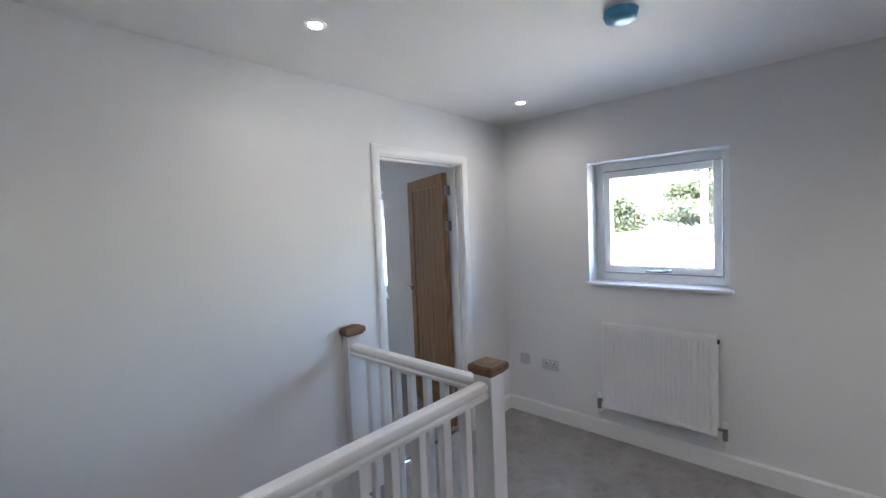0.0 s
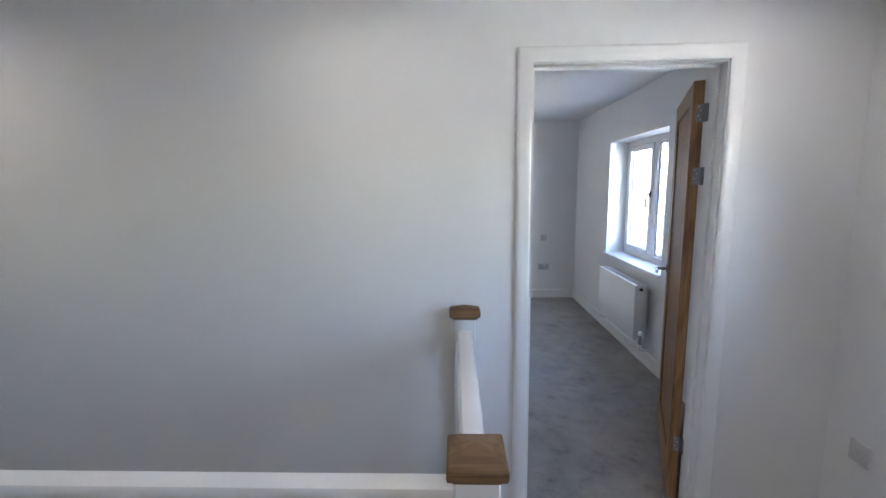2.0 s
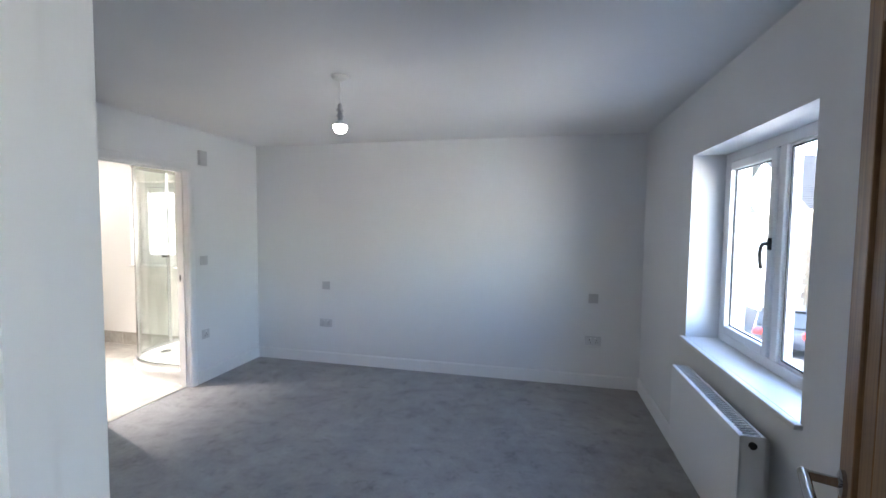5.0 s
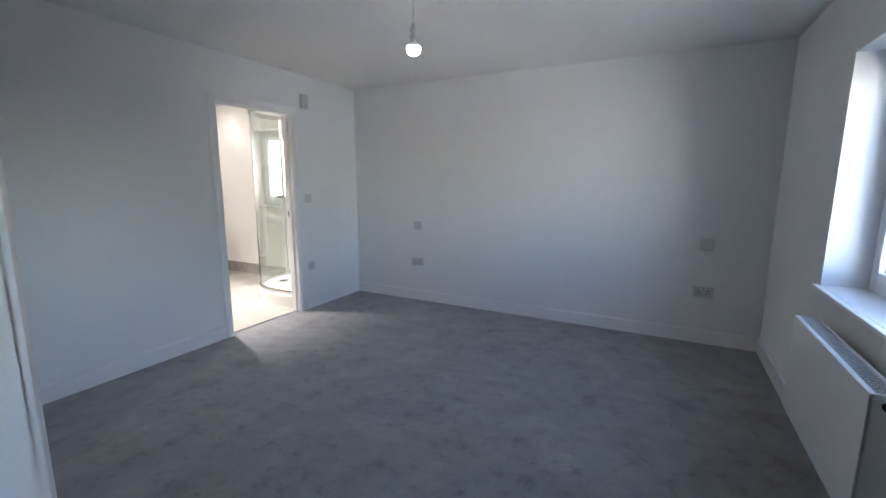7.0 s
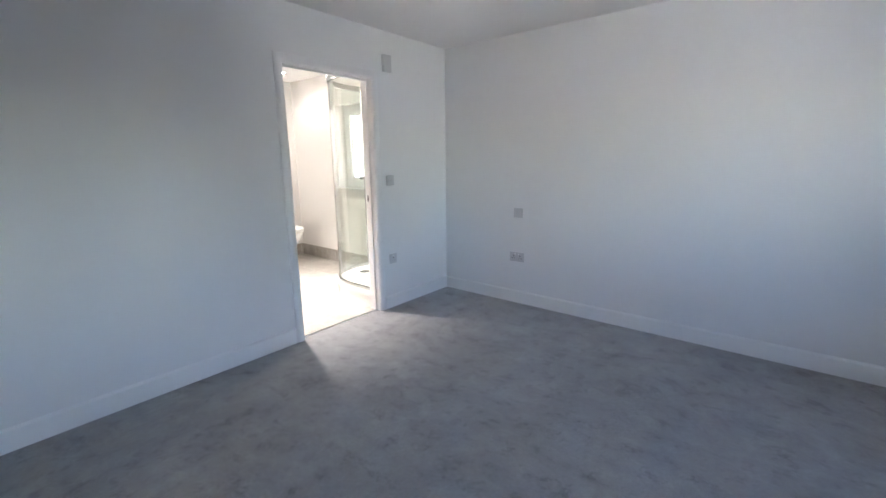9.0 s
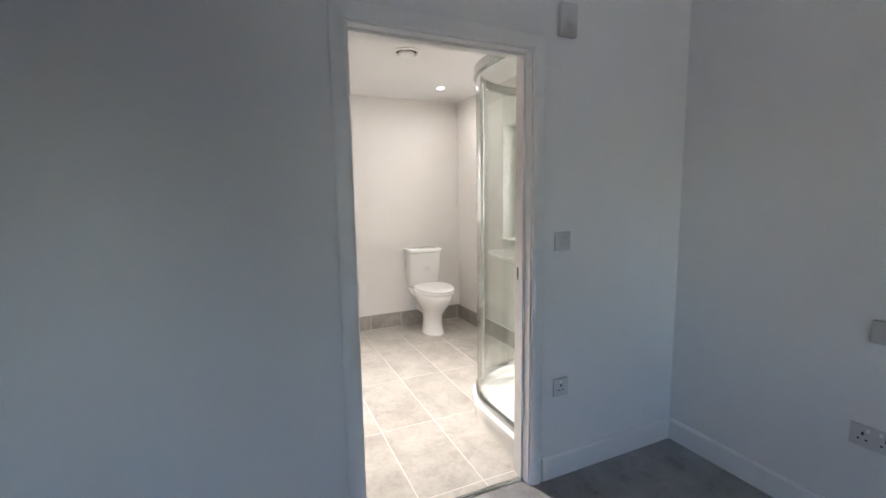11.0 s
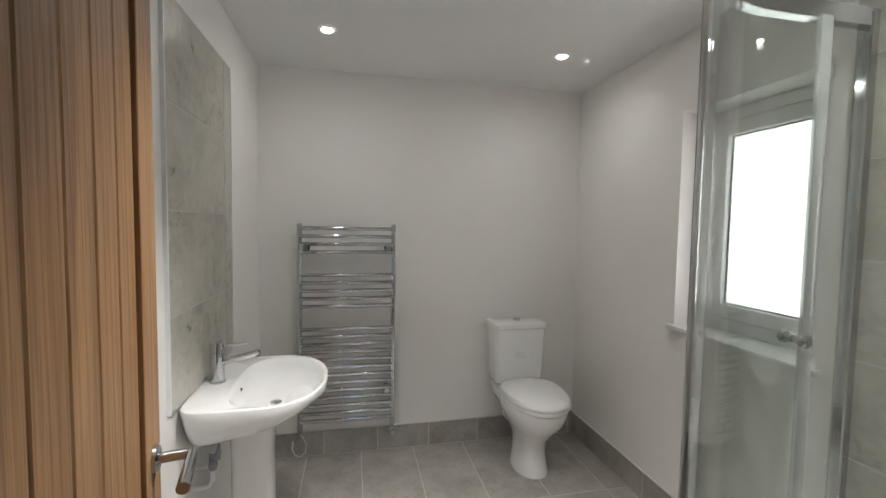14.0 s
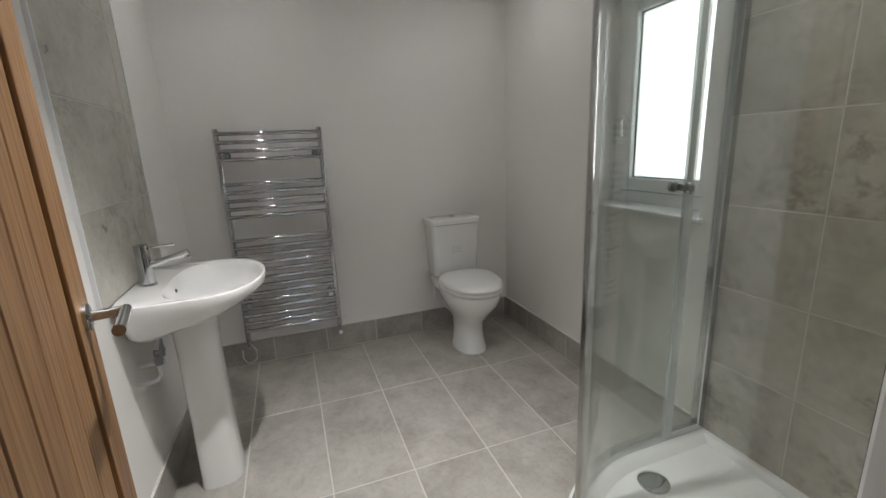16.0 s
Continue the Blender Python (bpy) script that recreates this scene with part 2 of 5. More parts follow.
# ---- mesh helpers ----
def bm_box(bm, x0, x1, y0, y1, z0, z1, bevel=0.0, seg=1):
    x0, x1, y0, y1, z0, z1 = min(x0, x1), max(x0, x1), min(y0, y1), max(y0, y1), min(z0, z1), max(z0, z1)
    vs = [bm.verts.new((x, y, z)) for z in (z0, z1) for x, y in ((x0, y0), (x1, y0), (x1, y1), (x0, y1))]
    fs = [bm.faces.new([vs[i] for i in q]) for q in ((3, 2, 1, 0), (4, 5, 6, 7), (0, 1, 5, 4), (1, 2, 6, 5), (2, 3, 7, 6), (3, 0, 4, 7))]
    if bevel:
        es = list({e for f in fs for e in f.edges})
        bmesh.ops.bevel(bm, geom=es, offset=bevel, segments=seg, profile=0.5, affect="EDGES", clamp_overlap=True)
    return vs


def bm_tube(bm, p0, p1, r, seg=16, r1=None):
    p0, p1 = Vector(p0), Vector(p1)
    r1 = r if r1 is None else r1
    q = (p1 - p0).to_track_quat("Z", "Y")
    ring = [[bm.verts.new(p + q @ Vector((rr * math.cos(2 * math.pi * i / seg), rr * math.sin(2 * math.pi * i / seg), 0))) for i in range(seg)] for p, rr in ((p0, r), (p1, r1))]
    for i in range(seg):
        j = (i + 1) % seg
        bm.faces.new((ring[0][i], ring[0][j], ring[1][j], ring[1][i]))
    bm.faces.new(ring[0][::-1])
    bm.faces.new(ring[1])


def bm_loft(bm, rings, cap0=True, cap1=True):
    vr = [[bm.verts.new(p) for p in ring] for ring in rings]
    n = len(vr[0])
    for a, b in zip(vr, vr[1:]):
        for i in range(n):
            j = (i + 1) % n
            bm.faces.new((a[i], a[j], b[j], b[i]))
    if cap0:
        bm.faces.new(vr[0][::-1])
    if cap1:
        bm.faces.new(vr[-1])


def bm_lathe(bm, centre, profile, seg=24, axis="Z"):
    c = Vector(centre)
    q = {"Z": Matrix.Identity(3), "X": Matrix.Rotation(radians(90), 3, "Y"), "Y": Matrix.Rotation(radians(-90), 3, "X")}[axis]
    bm_loft(bm, [[c + q @ Vector((max(r, 1e-4) * math.cos(2 * math.pi * i / seg), max(r, 1e-4) * math.sin(2 * math.pi * i / seg), h)) for i in range(seg)] for r, h in profile])


def bm_pipe(bm, pts, r, seg=10):
    pts = [Vector(p) for p in pts]
    rings = []
    ref = Vector((0.13, 0.31, 0.94)).normalized()
    for i, p in enumerate(pts):
        d = (pts[min(i + 1, len(pts) - 1)] - pts[max(i - 1, 0)]).normalized()
        u = d.cross(ref).normalized()
        v = d.cross(u)
        rings.append([p + r * (math.cos(2 * math.pi * k / seg) * u + math.sin(2 * math.pi * k / seg) * v) for k in range(seg)])
    bm_loft(bm, rings)


def bm_strip(bm, pts, thick, z0, z1):
    """A wall of even thickness along a path in plan."""
    pts = [Vector(p) for p in pts]
    side = []
    for i, p in enumerate(pts):
        d = (pts[min(i + 1, len(pts) - 1)] - pts[max(i - 1, 0)]).normalized()
        nrm = Vector((-d.y, d.x)) * thick / 2
        side.append((p + nrm, p - nrm))
    rings = [[(a.x, a.y, z0), (b.x, b.y, z0), (b.x, b.y, z1), (a.x, a.y, z1)] for a, b in side]
    bm_loft(bm, rings)


def arc(c, r, a0, a1, n):
    return [(c[0] + r * math.cos(radians(a0 + (a1 - a0) * i / n)), c[1] + r * math.sin(radians(a0 + (a1 - a0) * i / n))) for i in range(n + 1)]


def mesh_of(name, bm, material, angle=35):
    bmesh.ops.recalc_face_normals(bm, faces=bm.faces[:])
    me = bpy.data.meshes.new(name)
    for f in bm.faces:
        f.smooth = True
    bm.to_mesh(me)
    bm.free()
    me.materials.append(material)
    me.set_sharp_from_angle(angle=radians(angle))
    return me


def part(name, bm, material, parent=None, label=""):
    ob = new(name, mesh_of(name, bm, material))
    if parent:
        ob.parent = parent
        ob.matrix_parent_inverse = parent.matrix_basis.inverted() if parent.type == "EMPTY" else Matrix.Identity(4)
    if label:
        tagged(ob, label)
    return ob


def thing(name, loc, label, category, group=""):
    e = new(name)
    e.matrix_basis = Matrix.Translation(loc)
    e.empty_display_size = 0.1
    return tagged(e, label, category, group)


def structure(name, bm, material, label, category="wall"):
    return tagged(part(name, bm, material), label, category, "", "structure")


def B(*boxes, bevel=0.0, seg=1):
    bm = bmesh.new()
    for b in boxes:
        bm_box(bm, *b, bevel=bevel, seg=seg)
    return bm


def T(*tubes):
    bm = bmesh.new()
    for p0, p1, r, *rest in tubes:
        bm_tube(bm, p0, p1, r, *rest)
    return bm


# ---- setting: walls, floors, ceilings ----
Z0, Z1 = -2.75, CEIL + 0.3
LX0, LY0 = -1.6, -1.3   # far ends of the landing

# window wall of landing and bedroom, with two openings
structure("wall_east", B(
    (XW, XO, LY0 - 0.12, W1[0], Z0, Z1), (XW, XO, W1[1], W2[0], Z0, Z1), (XW, XO, W2[1], YO, Z0, Z1),
    (XW, XO, W1[0], W1[1], Z0, W1[2] - 0.022), (XW, XO, W1[0], W1[1], W1[3], Z1),
    (XW, XO, W2[0], W2[1], Z0, W2[2] - 0.022), (XW, XO, W2[0], W2[1], W2[3], Z1)), M["wall"], "white painted plaster wall with two windows")
# wall between landing and bedroom
structure("wall_bedroom_door", B(
    (LX0, D1[0] - 0.028, YD0, YD1, Z0, Z1), (D1[1] + 0.028, XW, YD0, YD1, -0.3, Z1), (D1[0] - 0.028, D1[1] + 0.028, YD0, YD1, DTOP1 + 0.028, Z1)),
    M["wall"], "white painted plaster wall with a door opening")
# far wall of bedroom
structure("wall_north", B((XE1, XW, YF, YO, Z0, Z1)), M["wall"], "white painted plaster bedroom wall")
# wall between bedroom and bathroom
structure("wall_bathroom_door", B(
    (XE1, XE0, YD1, D2[0] - 0.028, -0.3, Z1), (XE1, XE0, D2[1] + 0.028, YF, -0.3, Z1), (XE1, XE0, D2[0] - 0.028, D2[1] + 0.028, DTOP + 0.028, Z1)),
    M["wall"], "white painted plaster wall with the bathroom doorway")
# bathroom walls
structure("wall_bath_window", B(
    (XB - 0.3, W3[0], YF, YO, Z0, Z1), (W3[1], XE1, YF, YO, Z0, Z1), (W3[0], W3[1], YF, YO, Z0, W3[2] - 0.022), (W3[0], W3[1], YF, YO, W3[3], Z1)),
    M["bath_wall"], "warm white bathroom wall with a frosted window")
structure("wall_bath_far", B((XB - 0.3, XB, YB - 0.12, YF, Z0, Z1)), M["bath_wall"], "warm white bathroom end wall")
structure("wall_bath_basin", B((XB, XE1, YB - 0.12, YB, -0.3, Z1)), M["bath_wall"], "warm white bathroom wall behind the basin")
# landing closing walls
structure("wall_south", B((LX0 - 0.12, XW, LY0 - 0.12, LY0, Z0, Z1)), M["wall"], "white painted landing wall")
structure("wall_west", B((LX0 - 0.12, LX0, LY0, YD1, Z0, Z1)), M["wall"], "white painted landing wall")
# floors
structure("floor_landing", B((WELL_X, XW, LY0, YD0 + 0.06, -0.28, 0), (LX0, WELL_X, LY0, WELL_Y, -0.28, 0), (D1[0] - 0.02, D1[1] + 0.02, YD0 + 0.06, YD1, -0.28, 0)), M["carpet"], "mottled grey carpet on the landing", "floor")
structure("floor_bedroom", B((XE0, XW, YD1, YF, -0.28, 0), (XE0 - 0.05, XE0, D2[0] - 0.02, D2[1] + 0.02, -0.28, 0)), M["carpet"], "mottled grey bedroom carpet with footprints", "floor")
structure("floor_stair_foot", B((LX0, XW, LY0, YD0, Z0 - 0.1, Z0)), M["carpet"], "grey carpet at the foot of the stairs", "floor")
# ceilings
structure("ceiling_landing", B((LX0, XW, LY0, YD0, CEIL, CEIL + 0.15)), M["ceiling"], "white painted landing ceiling", "ceiling")
structure("ceiling_bedroom", B((XE0, XW, YD1, YF, CEIL, CEIL + 0.15)), M["ceiling"], "white painted bedroom ceiling", "ceiling")
structure("ceiling_bathroom", B((XB, XE1, YB, YF, CEIL, CEIL + 0.15)), M["ceiling"], "white painted bathroom ceiling", "ceiling")
structure("roof_slab", B((XB - 0.3, XO, LY0 - 0.12, YO, Z1, Z1 + 0.1)), M["slate"], "dark roof over the rooms", "roof")


# ---- skirting, linings, architraves ----
SK = 0.118


def skirt(name, p0, p1, n, ends=(0, 0)):
    """A chamfered skirting board along a wall foot; n points into the room."""
    bm = bmesh.new()
    prof = [(0.0, 0.0), (0.015, 0.0), (0.015, SK - 0.012), (0.006, SK), (0.0, SK)]
    bm_loft(bm, [[(p[0] + n[0] * a, p[1] + n[1] * a, z) for a, z in prof] for p in (p0, p1)])
    return tagged(part(name, bm, M["gloss"]), "white painted skirting board", "skirting", "", "structure")


AR = 0.066
skirt("baseboard_landing_east", (XW, LY0), (XW, YD0), (-1, 0))
skirt("baseboard_landing_door", (D1[1] + AR + 0.006, YD0), (XW - 0.015, YD0), (0, -1))
skirt("baseboard_bedroom_east", (XW, YD1), (XW, YF), (-1, 0))
skirt("baseboard_bedroom_north", (XE0 + 0.015, YF), (XW - 0.015, YF), (0, -1))
skirt("baseboard_bedroom_west_a", (XE0, YD1), (XE0, D2[0] - AR - 0.006), (1, 0))
skirt("baseboard_bedroom_west_b", (XE0, D2[1] + AR + 0.006), (XE0, YF), (1, 0))
skirt("baseboard_bedroom_south", (XE0 + 0.015, YD1), (D1[0] - AR - 0.006, YD1), (0, 1))


def lining(name, axis, lo, hi, w0, w1, label, stop_at, top):
    """Door lining with a stop, and architraves on both faces. axis: the opening's run."""
    def bx(a0, a1, b0, b1, z0, z1):
        return (a0, a1, b0, b1, z0, z1) if axis == "x" else (b0, b1, a0, a1, z0, z1)
    t = 0.028
    ob = tagged(part(name, B(bx(lo - t, lo, w0, w1, 0, top + t), bx(hi, hi + t, w0, w1, 0, top + t), bx(lo, hi, w0, w1, top, top + t)), M["gloss"]), label, "door frame", "", "structure")
    s0, s1 = stop_at
    part("stop", B(bx(lo, lo + 0.012, s0, s1, 0, top), bx(hi - 0.012, hi, s0, s1, 0, top), bx(lo + 0.012, hi - 0.012, s0, s1, top - 0.012, top)), M["gloss"], ob)
    for face, out in ((w0, -1), (w1, 1)):
        bm = bmesh.new()
        prof = [(0.006, 0), (0.006, 0.010), (0.018, 0.018), (AR - 0.012, 0.018), (AR, 0.010), (AR, 0)]
        path = [(lo, 0.0, -1, 0), (lo, top, -1, 1), (hi, top, 1, 1), (hi, 0.0, 1, 0)]
        rings = []
        for a, z, da, dz in path:
            ring = []
            for o, d in prof:
                pa, pb, pz = a + da * o, face + out * d, z + dz * o
                ring.append((pa, pb, pz) if axis == "x" else (pb, pa, pz))
            rings.append(ring)
        bm_loft(bm, rings)
        part("architrave", bm, M["gloss"], ob)
    return ob


frame1 = lining("door_frame_bedroom", "x", D1[0], D1[1], YD0, YD1, "white painted door frame between landing and bedroom", (YD1 - 0.075, YD1 - 0.045), DTOP1)
frame2 = lining("door_frame_bathroom", "y", D2[0], D2[1], XE1, XE0, "white painted door frame of the bathroom", (XE1 + 0.045, XE1 + 0.075), DTOP)
LATCH_Y, LATCH_Z = YD1 - 0.020, 1.021
bm = bmesh.new()
bm_loft(bm, [[(D1[0] + d, LATCH_Y + r * 0.019 * math.cos(radians(k * 15)) + (0.003 if k % 5 == 0 else 0), LATCH_Z + r * 0.013 * math.sin(radians(k * 15))) for k in range(24)] for d, r in ((-0.001, 1.0), (0.0012, 1.0))])
part("latch_recess", bm, M["black"], frame1, "dark ragged latch recess cut in the jamb")
part("bare_wood", T(((D1[0] + 0.0008, LATCH_Y + 0.012, LATCH_Z + 0.002), (D1[0] + 0.0018, LATCH_Y + 0.024, LATCH_Z + 0.005), 0.006, 10)), M["oak_flat"], frame1, "bare chipped wood beside the latch recess")
part("strike_plate", B((XE1 + 0.016, XE1 + 0.042, D2[1] - 0.0025, D2[1] + 0.001, 0.99, 1.05), bevel=0.0008), M["hinge"], frame2, "steel latch keep")
part("latch_hole", B((XE1 + 0.022, XE1 + 0.036, D2[1] - 0.0032, D2[1] - 0.002, 1.005, 1.035)), M["black"], frame2)


def threshold(name, x0, x1, y0, y1):
    bm = bmesh.new()
    if x1 - x0 > y1 - y0:
        c, h = (y0 + y1) / 2, (y1 - y0) / 2
        bm_loft(bm, [[(x, c - h, 0), (x, c + h, 0), (x, c + h * 0.7, 0.006), (x, c, 0.009), (x, c - h * 0.7, 0.006)] for x in (x0, x1)])
    else:
        c, h = (x0 + x1) / 2, (x1 - x0) / 2
        bm_loft(bm, [[(c - h, y, 0), (c + h, y, 0), (c + h * 0.7, y, 0.006), (c, y, 0.009), (c - h * 0.7, y, 0.006)] for y in (y0, y1)])
    return tagged(part(name, bm, M["chrome"]), "polished metal carpet threshold bar in a doorway", "threshold", "", "structure")


threshold("trim_threshold_bedroom", D1[0], D1[1], YD1 - 0.05, YD1 - 0.015)
threshold("trim_threshold_bathroom", XE0 - 0.07, XE0 - 0.035, D2[0], D2[1])


# ---- oak doors ----
def lever(parent, x, z, side, toward):
    """A round rose with a straight lever, on one face of a door leaf lying along +x; side is its y direction."""
    y = 0.0 if side < 0 else 0.044
    h = part("handle", bmesh_lathe((x, y, z), [(0.026, 0), (0.026, 0.007), (0.022, 0.009)], side), M["chrome"], parent, "chrome lever handle")
    bm = bmesh.new()
    yy = y + side * 0.062
    bm_tube(bm, (x, y + side * 0.008, z), (x, yy, z), 0.010, 14)
    part("spindle", bm, M["chrome"], h)
    bm = bmesh.new()
    bm_tube(bm, (x - toward * 0.006, yy, z), (x + toward * 0.118, yy, z), 0.0105, 16)
    part("lever", bm, M["chrome"], h)
    return h


def bmesh_lathe(c, prof, side):
    bm = bmesh.new()
    bm_lathe(bm, c, [(r, h * side) for r, h in prof], 24, "Y")
    return bm


def oak_door(name, label, width, height):
    """A leaf along +x from its hinge edge at the origin, 44 mm thick towards +y: stiles, rails and V-jointed boards."""
    root = new(name)
    tagged(root, label, "door")
    st, th = 0.105, 0.044
    z0 = 0.008
    parts = (("stile", (0, st)), ("stile", (width - st, width)))
    for nm, (a, b) in parts:
        part(nm, B((a, b, 0, th, z0, height), bevel=0.0015), M["oak"], root)
    for nm, (a, b) in (("rail", (z0, z0 + 0.19)), ("rail", (height - 0.088, height))):
        part(nm, B((st, width - st, 0.0006, th - 0.0006, a, b), bevel=0.001), M["oak"], root)
    n = 6
    w = (width - 2 * st) / n
    for i in range(n):
        part("board", B((st + i * w + 0.0004, st + (i + 1) * w - 0.0004, 0.008, th - 0.008, z0 + 0.19, height - 0.088), bevel=0.0045), M["oak"], root)
    for side in (-1, 1):
        lever(root, width - 0.055, 1.038, side, -1)
    bm = bmesh.new()
    bm_box(bm, width - 0.001, width + 0.0015, th / 2 - 0.012, th / 2 + 0.012, 0.995, 1.085)
    part("latch_plate", bm, M["hinge"], root)
    return root


def hinges(root, zs, y):
    """Butt hinges on the leaf's hinge edge; y is the knuckle's side."""
    for z in zs:
        h = part("hinge", B((-0.0025, 0.0005, 0.000 if y < 0 else 0.018, 0.026 if y < 0 else 0.044, z - 0.038, z + 0.038)), M["hinge"], root, "satin steel butt hinge")
        part("knuckle", T(((-0.004, y, z - 0.038), (-0.004, y, z + 0.038), 0.0065, 12)), M["hinge"], h)
        for yy, dz in ((0.010 if y < 0 else 0.028, -0.027), (0.018 if y < 0 else 0.036, -0.011), (0.010 if y < 0 else 0.028, 0.011), (0.018 if y < 0 else 0.036, 0.027)):
            part("screw", T(((-0.0024, yy, z + dz), (-0.0034, yy, z + dz), 0.0035, 8)), M["plate"], h)


LEAF = 1.987
door1 = oak_door("door_bedroom", "oak cottage door with vertical boards, standing open into the bedroom", 0.741, LEAF)
hinges(door1, (0.30, 1.58, 1.85), -0.006)
door1.matrix_basis = Matrix.Translation((D1[1] - 0.004, YD1 + 0.006, 0)) @ pose(0, 0, 0, 0, 0, 68) @ Matrix.Translation((0.004, 0.006, 0))
door2 = oak_door("door_bathroom", "oak cottage door with vertical boards, standing open into the bathroom", 0.757, LEAF)
hinges(door2, (0.30, 1.595, 1.85), 0.050)
door2.matrix_basis = Matrix.Translation((XE1 - 0.022, D2[0] - 0.040, 0)) @ pose(0, 0, 0, 0, 0, 191.7) @ Matrix.Translation((0.004, -0.050, 0))
for z in (0.30, 1.58, 1.85):
    part("hinge_plate", B((D1[1] - 0.003, D1[1] + 0.001, YD1 - 0.012, YD1 + 0.004, z - 0.038, z + 0.038)), M["hinge"], frame1, "satin steel hinge plate")
for z in (0.30, 1.595, 1.85):
    part("hinge_plate", B((XE1 - 0.004, XE1 + 0.012, D2[0] - 0.001, D2[0] + 0.003, z - 0.038, z + 0.038)), M["hinge"], frame2, "satin steel hinge plate")


# ---- windows ----
def upvc_window(name, axis, face, out, a0, a1, z0, z1, bars, sashes, label, glass_mat, sash_w=0.052):
    """A uPVC window in an opening; axis is its run, face the frame's inner plane, out the way outdoors."""
    def bx(p0, p1, d0, d1, q0, q1):
        u = (face + out * d0, face + out * d1)
        return (p0, p1, *u, q0, q1) if axis == "x" else (*u, p0, p1, q0, q1)
    win = tagged(part(name, B(bx(a0, a0 + 0.055, 0, 0.07, z0, z1), bx(a1 - 0.055, a1, 0, 0.07, z0, z1), bx(a0 + 0.055, a1 - 0.055, 0.0, 0.07, z0, z0 + 0.055), bx(a0 + 0.055, a1 - 0.055, 0.0, 0.07, z1 - 0.055, z1),
                              *[bx(b - 0.03, b + 0.03, 0.0, 0.07, z0 + 0.055, z1 - 0.055) for b in bars], bevel=0.003), M["upvc"]), label, "window", "", "structure")
    cuts = [a0 + 0.055, *[v for b in bars for v in (b - 0.03, b + 0.03)], a1 - 0.055]
    for i in range(len(bars) + 1):
        p0, p1 = cuts[2 * i], cuts[2 * i + 1]
        q0, q1 = z0 + 0.055, z1 - 0.055
        if i in sashes:
            w = sash_w
            part("gasket", B(bx(p0, p1, 0.006, 0.012, q0, q0 + 0.004), bx(p0, p1, 0.006, 0.012, q1 - 0.004, q1), bx(p0, p0 + 0.004, 0.006, 0.012, q0, q1), bx(p1 - 0.004, p1, 0.006, 0.012, q0, q1)), M["gasket"], win)
            part("sash", B(bx(p0 + 0.005, p0 + w, -0.012, 0.05, q0 + 0.005, q1 - 0.005), bx(p1 - w, p1 - 0.005, -0.012, 0.05, q0 + 0.005, q1 - 0.005), bx(p0 + w, p1 - w, -0.012, 0.05, q0 + 0.005, q0 + w), bx(p0 + w, p1 - w, -0.012, 0.05, q1 - w, q1 - 0.005), bevel=0.004), M["upvc"], win)
            p0, p1, q0, q1 = p0 + w, p1 - w, q0 + w, q1 - w
        else:
            part("bead", B(bx(p0, p0 + 0.016, 0.012, 0.035, q0, q1), bx(p1 - 0.016, p1, 0.012, 0.035, q0, q1), bx(p0 + 0.016, p1 - 0.016, 0.012, 0.035, q0, q0 + 0.016), bx(p0 + 0.016, p1 - 0.016, 0.012, 0.035, q1 - 0.016, q1), bevel=0.004), M["upvc"], win)
            p0, p1, q0, q1 = p0 + 0.016, p1 - 0.016, q0 + 0.016, q1 - 0.016
        part("glazing_gasket", B(bx(p0 - 0.002, p0 + 0.005, 0.014, 0.024, q0, q1), bx(p1 - 0.005, p1 + 0.002, 0.014, 0.024, q0, q1), bx(p0 + 0.005, p1 - 0.005, 0.014, 0.024, q0 - 0.002, q0 + 0.005), bx(p0 + 0.005, p1 - 0.005, 0.014, 0.024, q1 - 0.005, q1 + 0.002)), M["gasket"], win)
        pane = part("pane", B(bx(p0 - 0.001, p1 + 0.001, 0.019, 0.023, q0 - 0.001, q1 + 0.001)), glass_mat, win)
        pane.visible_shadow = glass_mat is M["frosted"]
    return win


FX1 = XW + 0.150
win1 = upvc_window("window_landing", "y", FX1, 1, W1[0] + 0.001, W1[1] - 0.001, W1[2], W1[3] - 0.001, [], (0,), "white uPVC awning window above the radiator", M["glass"])
FX2 = XW + 0.188
win2 = upvc_window("window_bedroom", "y", FX2, 1, W2[0] + 0.001, W2[1] - 0.001, W2[2], W2[3] - 0.001, [4.473], (1,), "white uPVC casement window with two lights", M["glass"])
FY3 = YF + 0.145
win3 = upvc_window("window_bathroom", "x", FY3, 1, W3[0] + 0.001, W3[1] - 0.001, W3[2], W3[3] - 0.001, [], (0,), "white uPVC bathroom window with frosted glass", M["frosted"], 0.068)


def sill(name, axis, a0, a1, face, out, z, deep, parent):
    lo, hi = a0 - 0.022, a1 + 0.022
    f0, f1 = face - out * 0.032, face + out * deep
    def bx(p0, p1, d0, d1, q0, q1):
        return (p0, p1, d0, d1, q0, q1) if axis == "x" else (d0, d1, p0, p1, q0, q1)
    bm = B(bx(lo, hi, f0, face - out * 0.0005, z - 0.022, z), bevel=0.005, seg=2)
    bm_box(bm, *bx(a0 + 0.0005, a1 - 0.0005, face - out * 0.0005, f1, z - 0.0225, z - 0.0005))
    return part("window_sill", bm, M["gloss"], parent, "white painted window board")


sill("a", "y", W1[0], W1[1], XW, 1, W1[2], 0.33, win1)
sill("b", "y", W2[0], W2[1], XW, 1, W2[2], 0.33, win2)
sill("c", "x", W3[0], W3[1], YF, 1, W3[2], 0.33, win3)


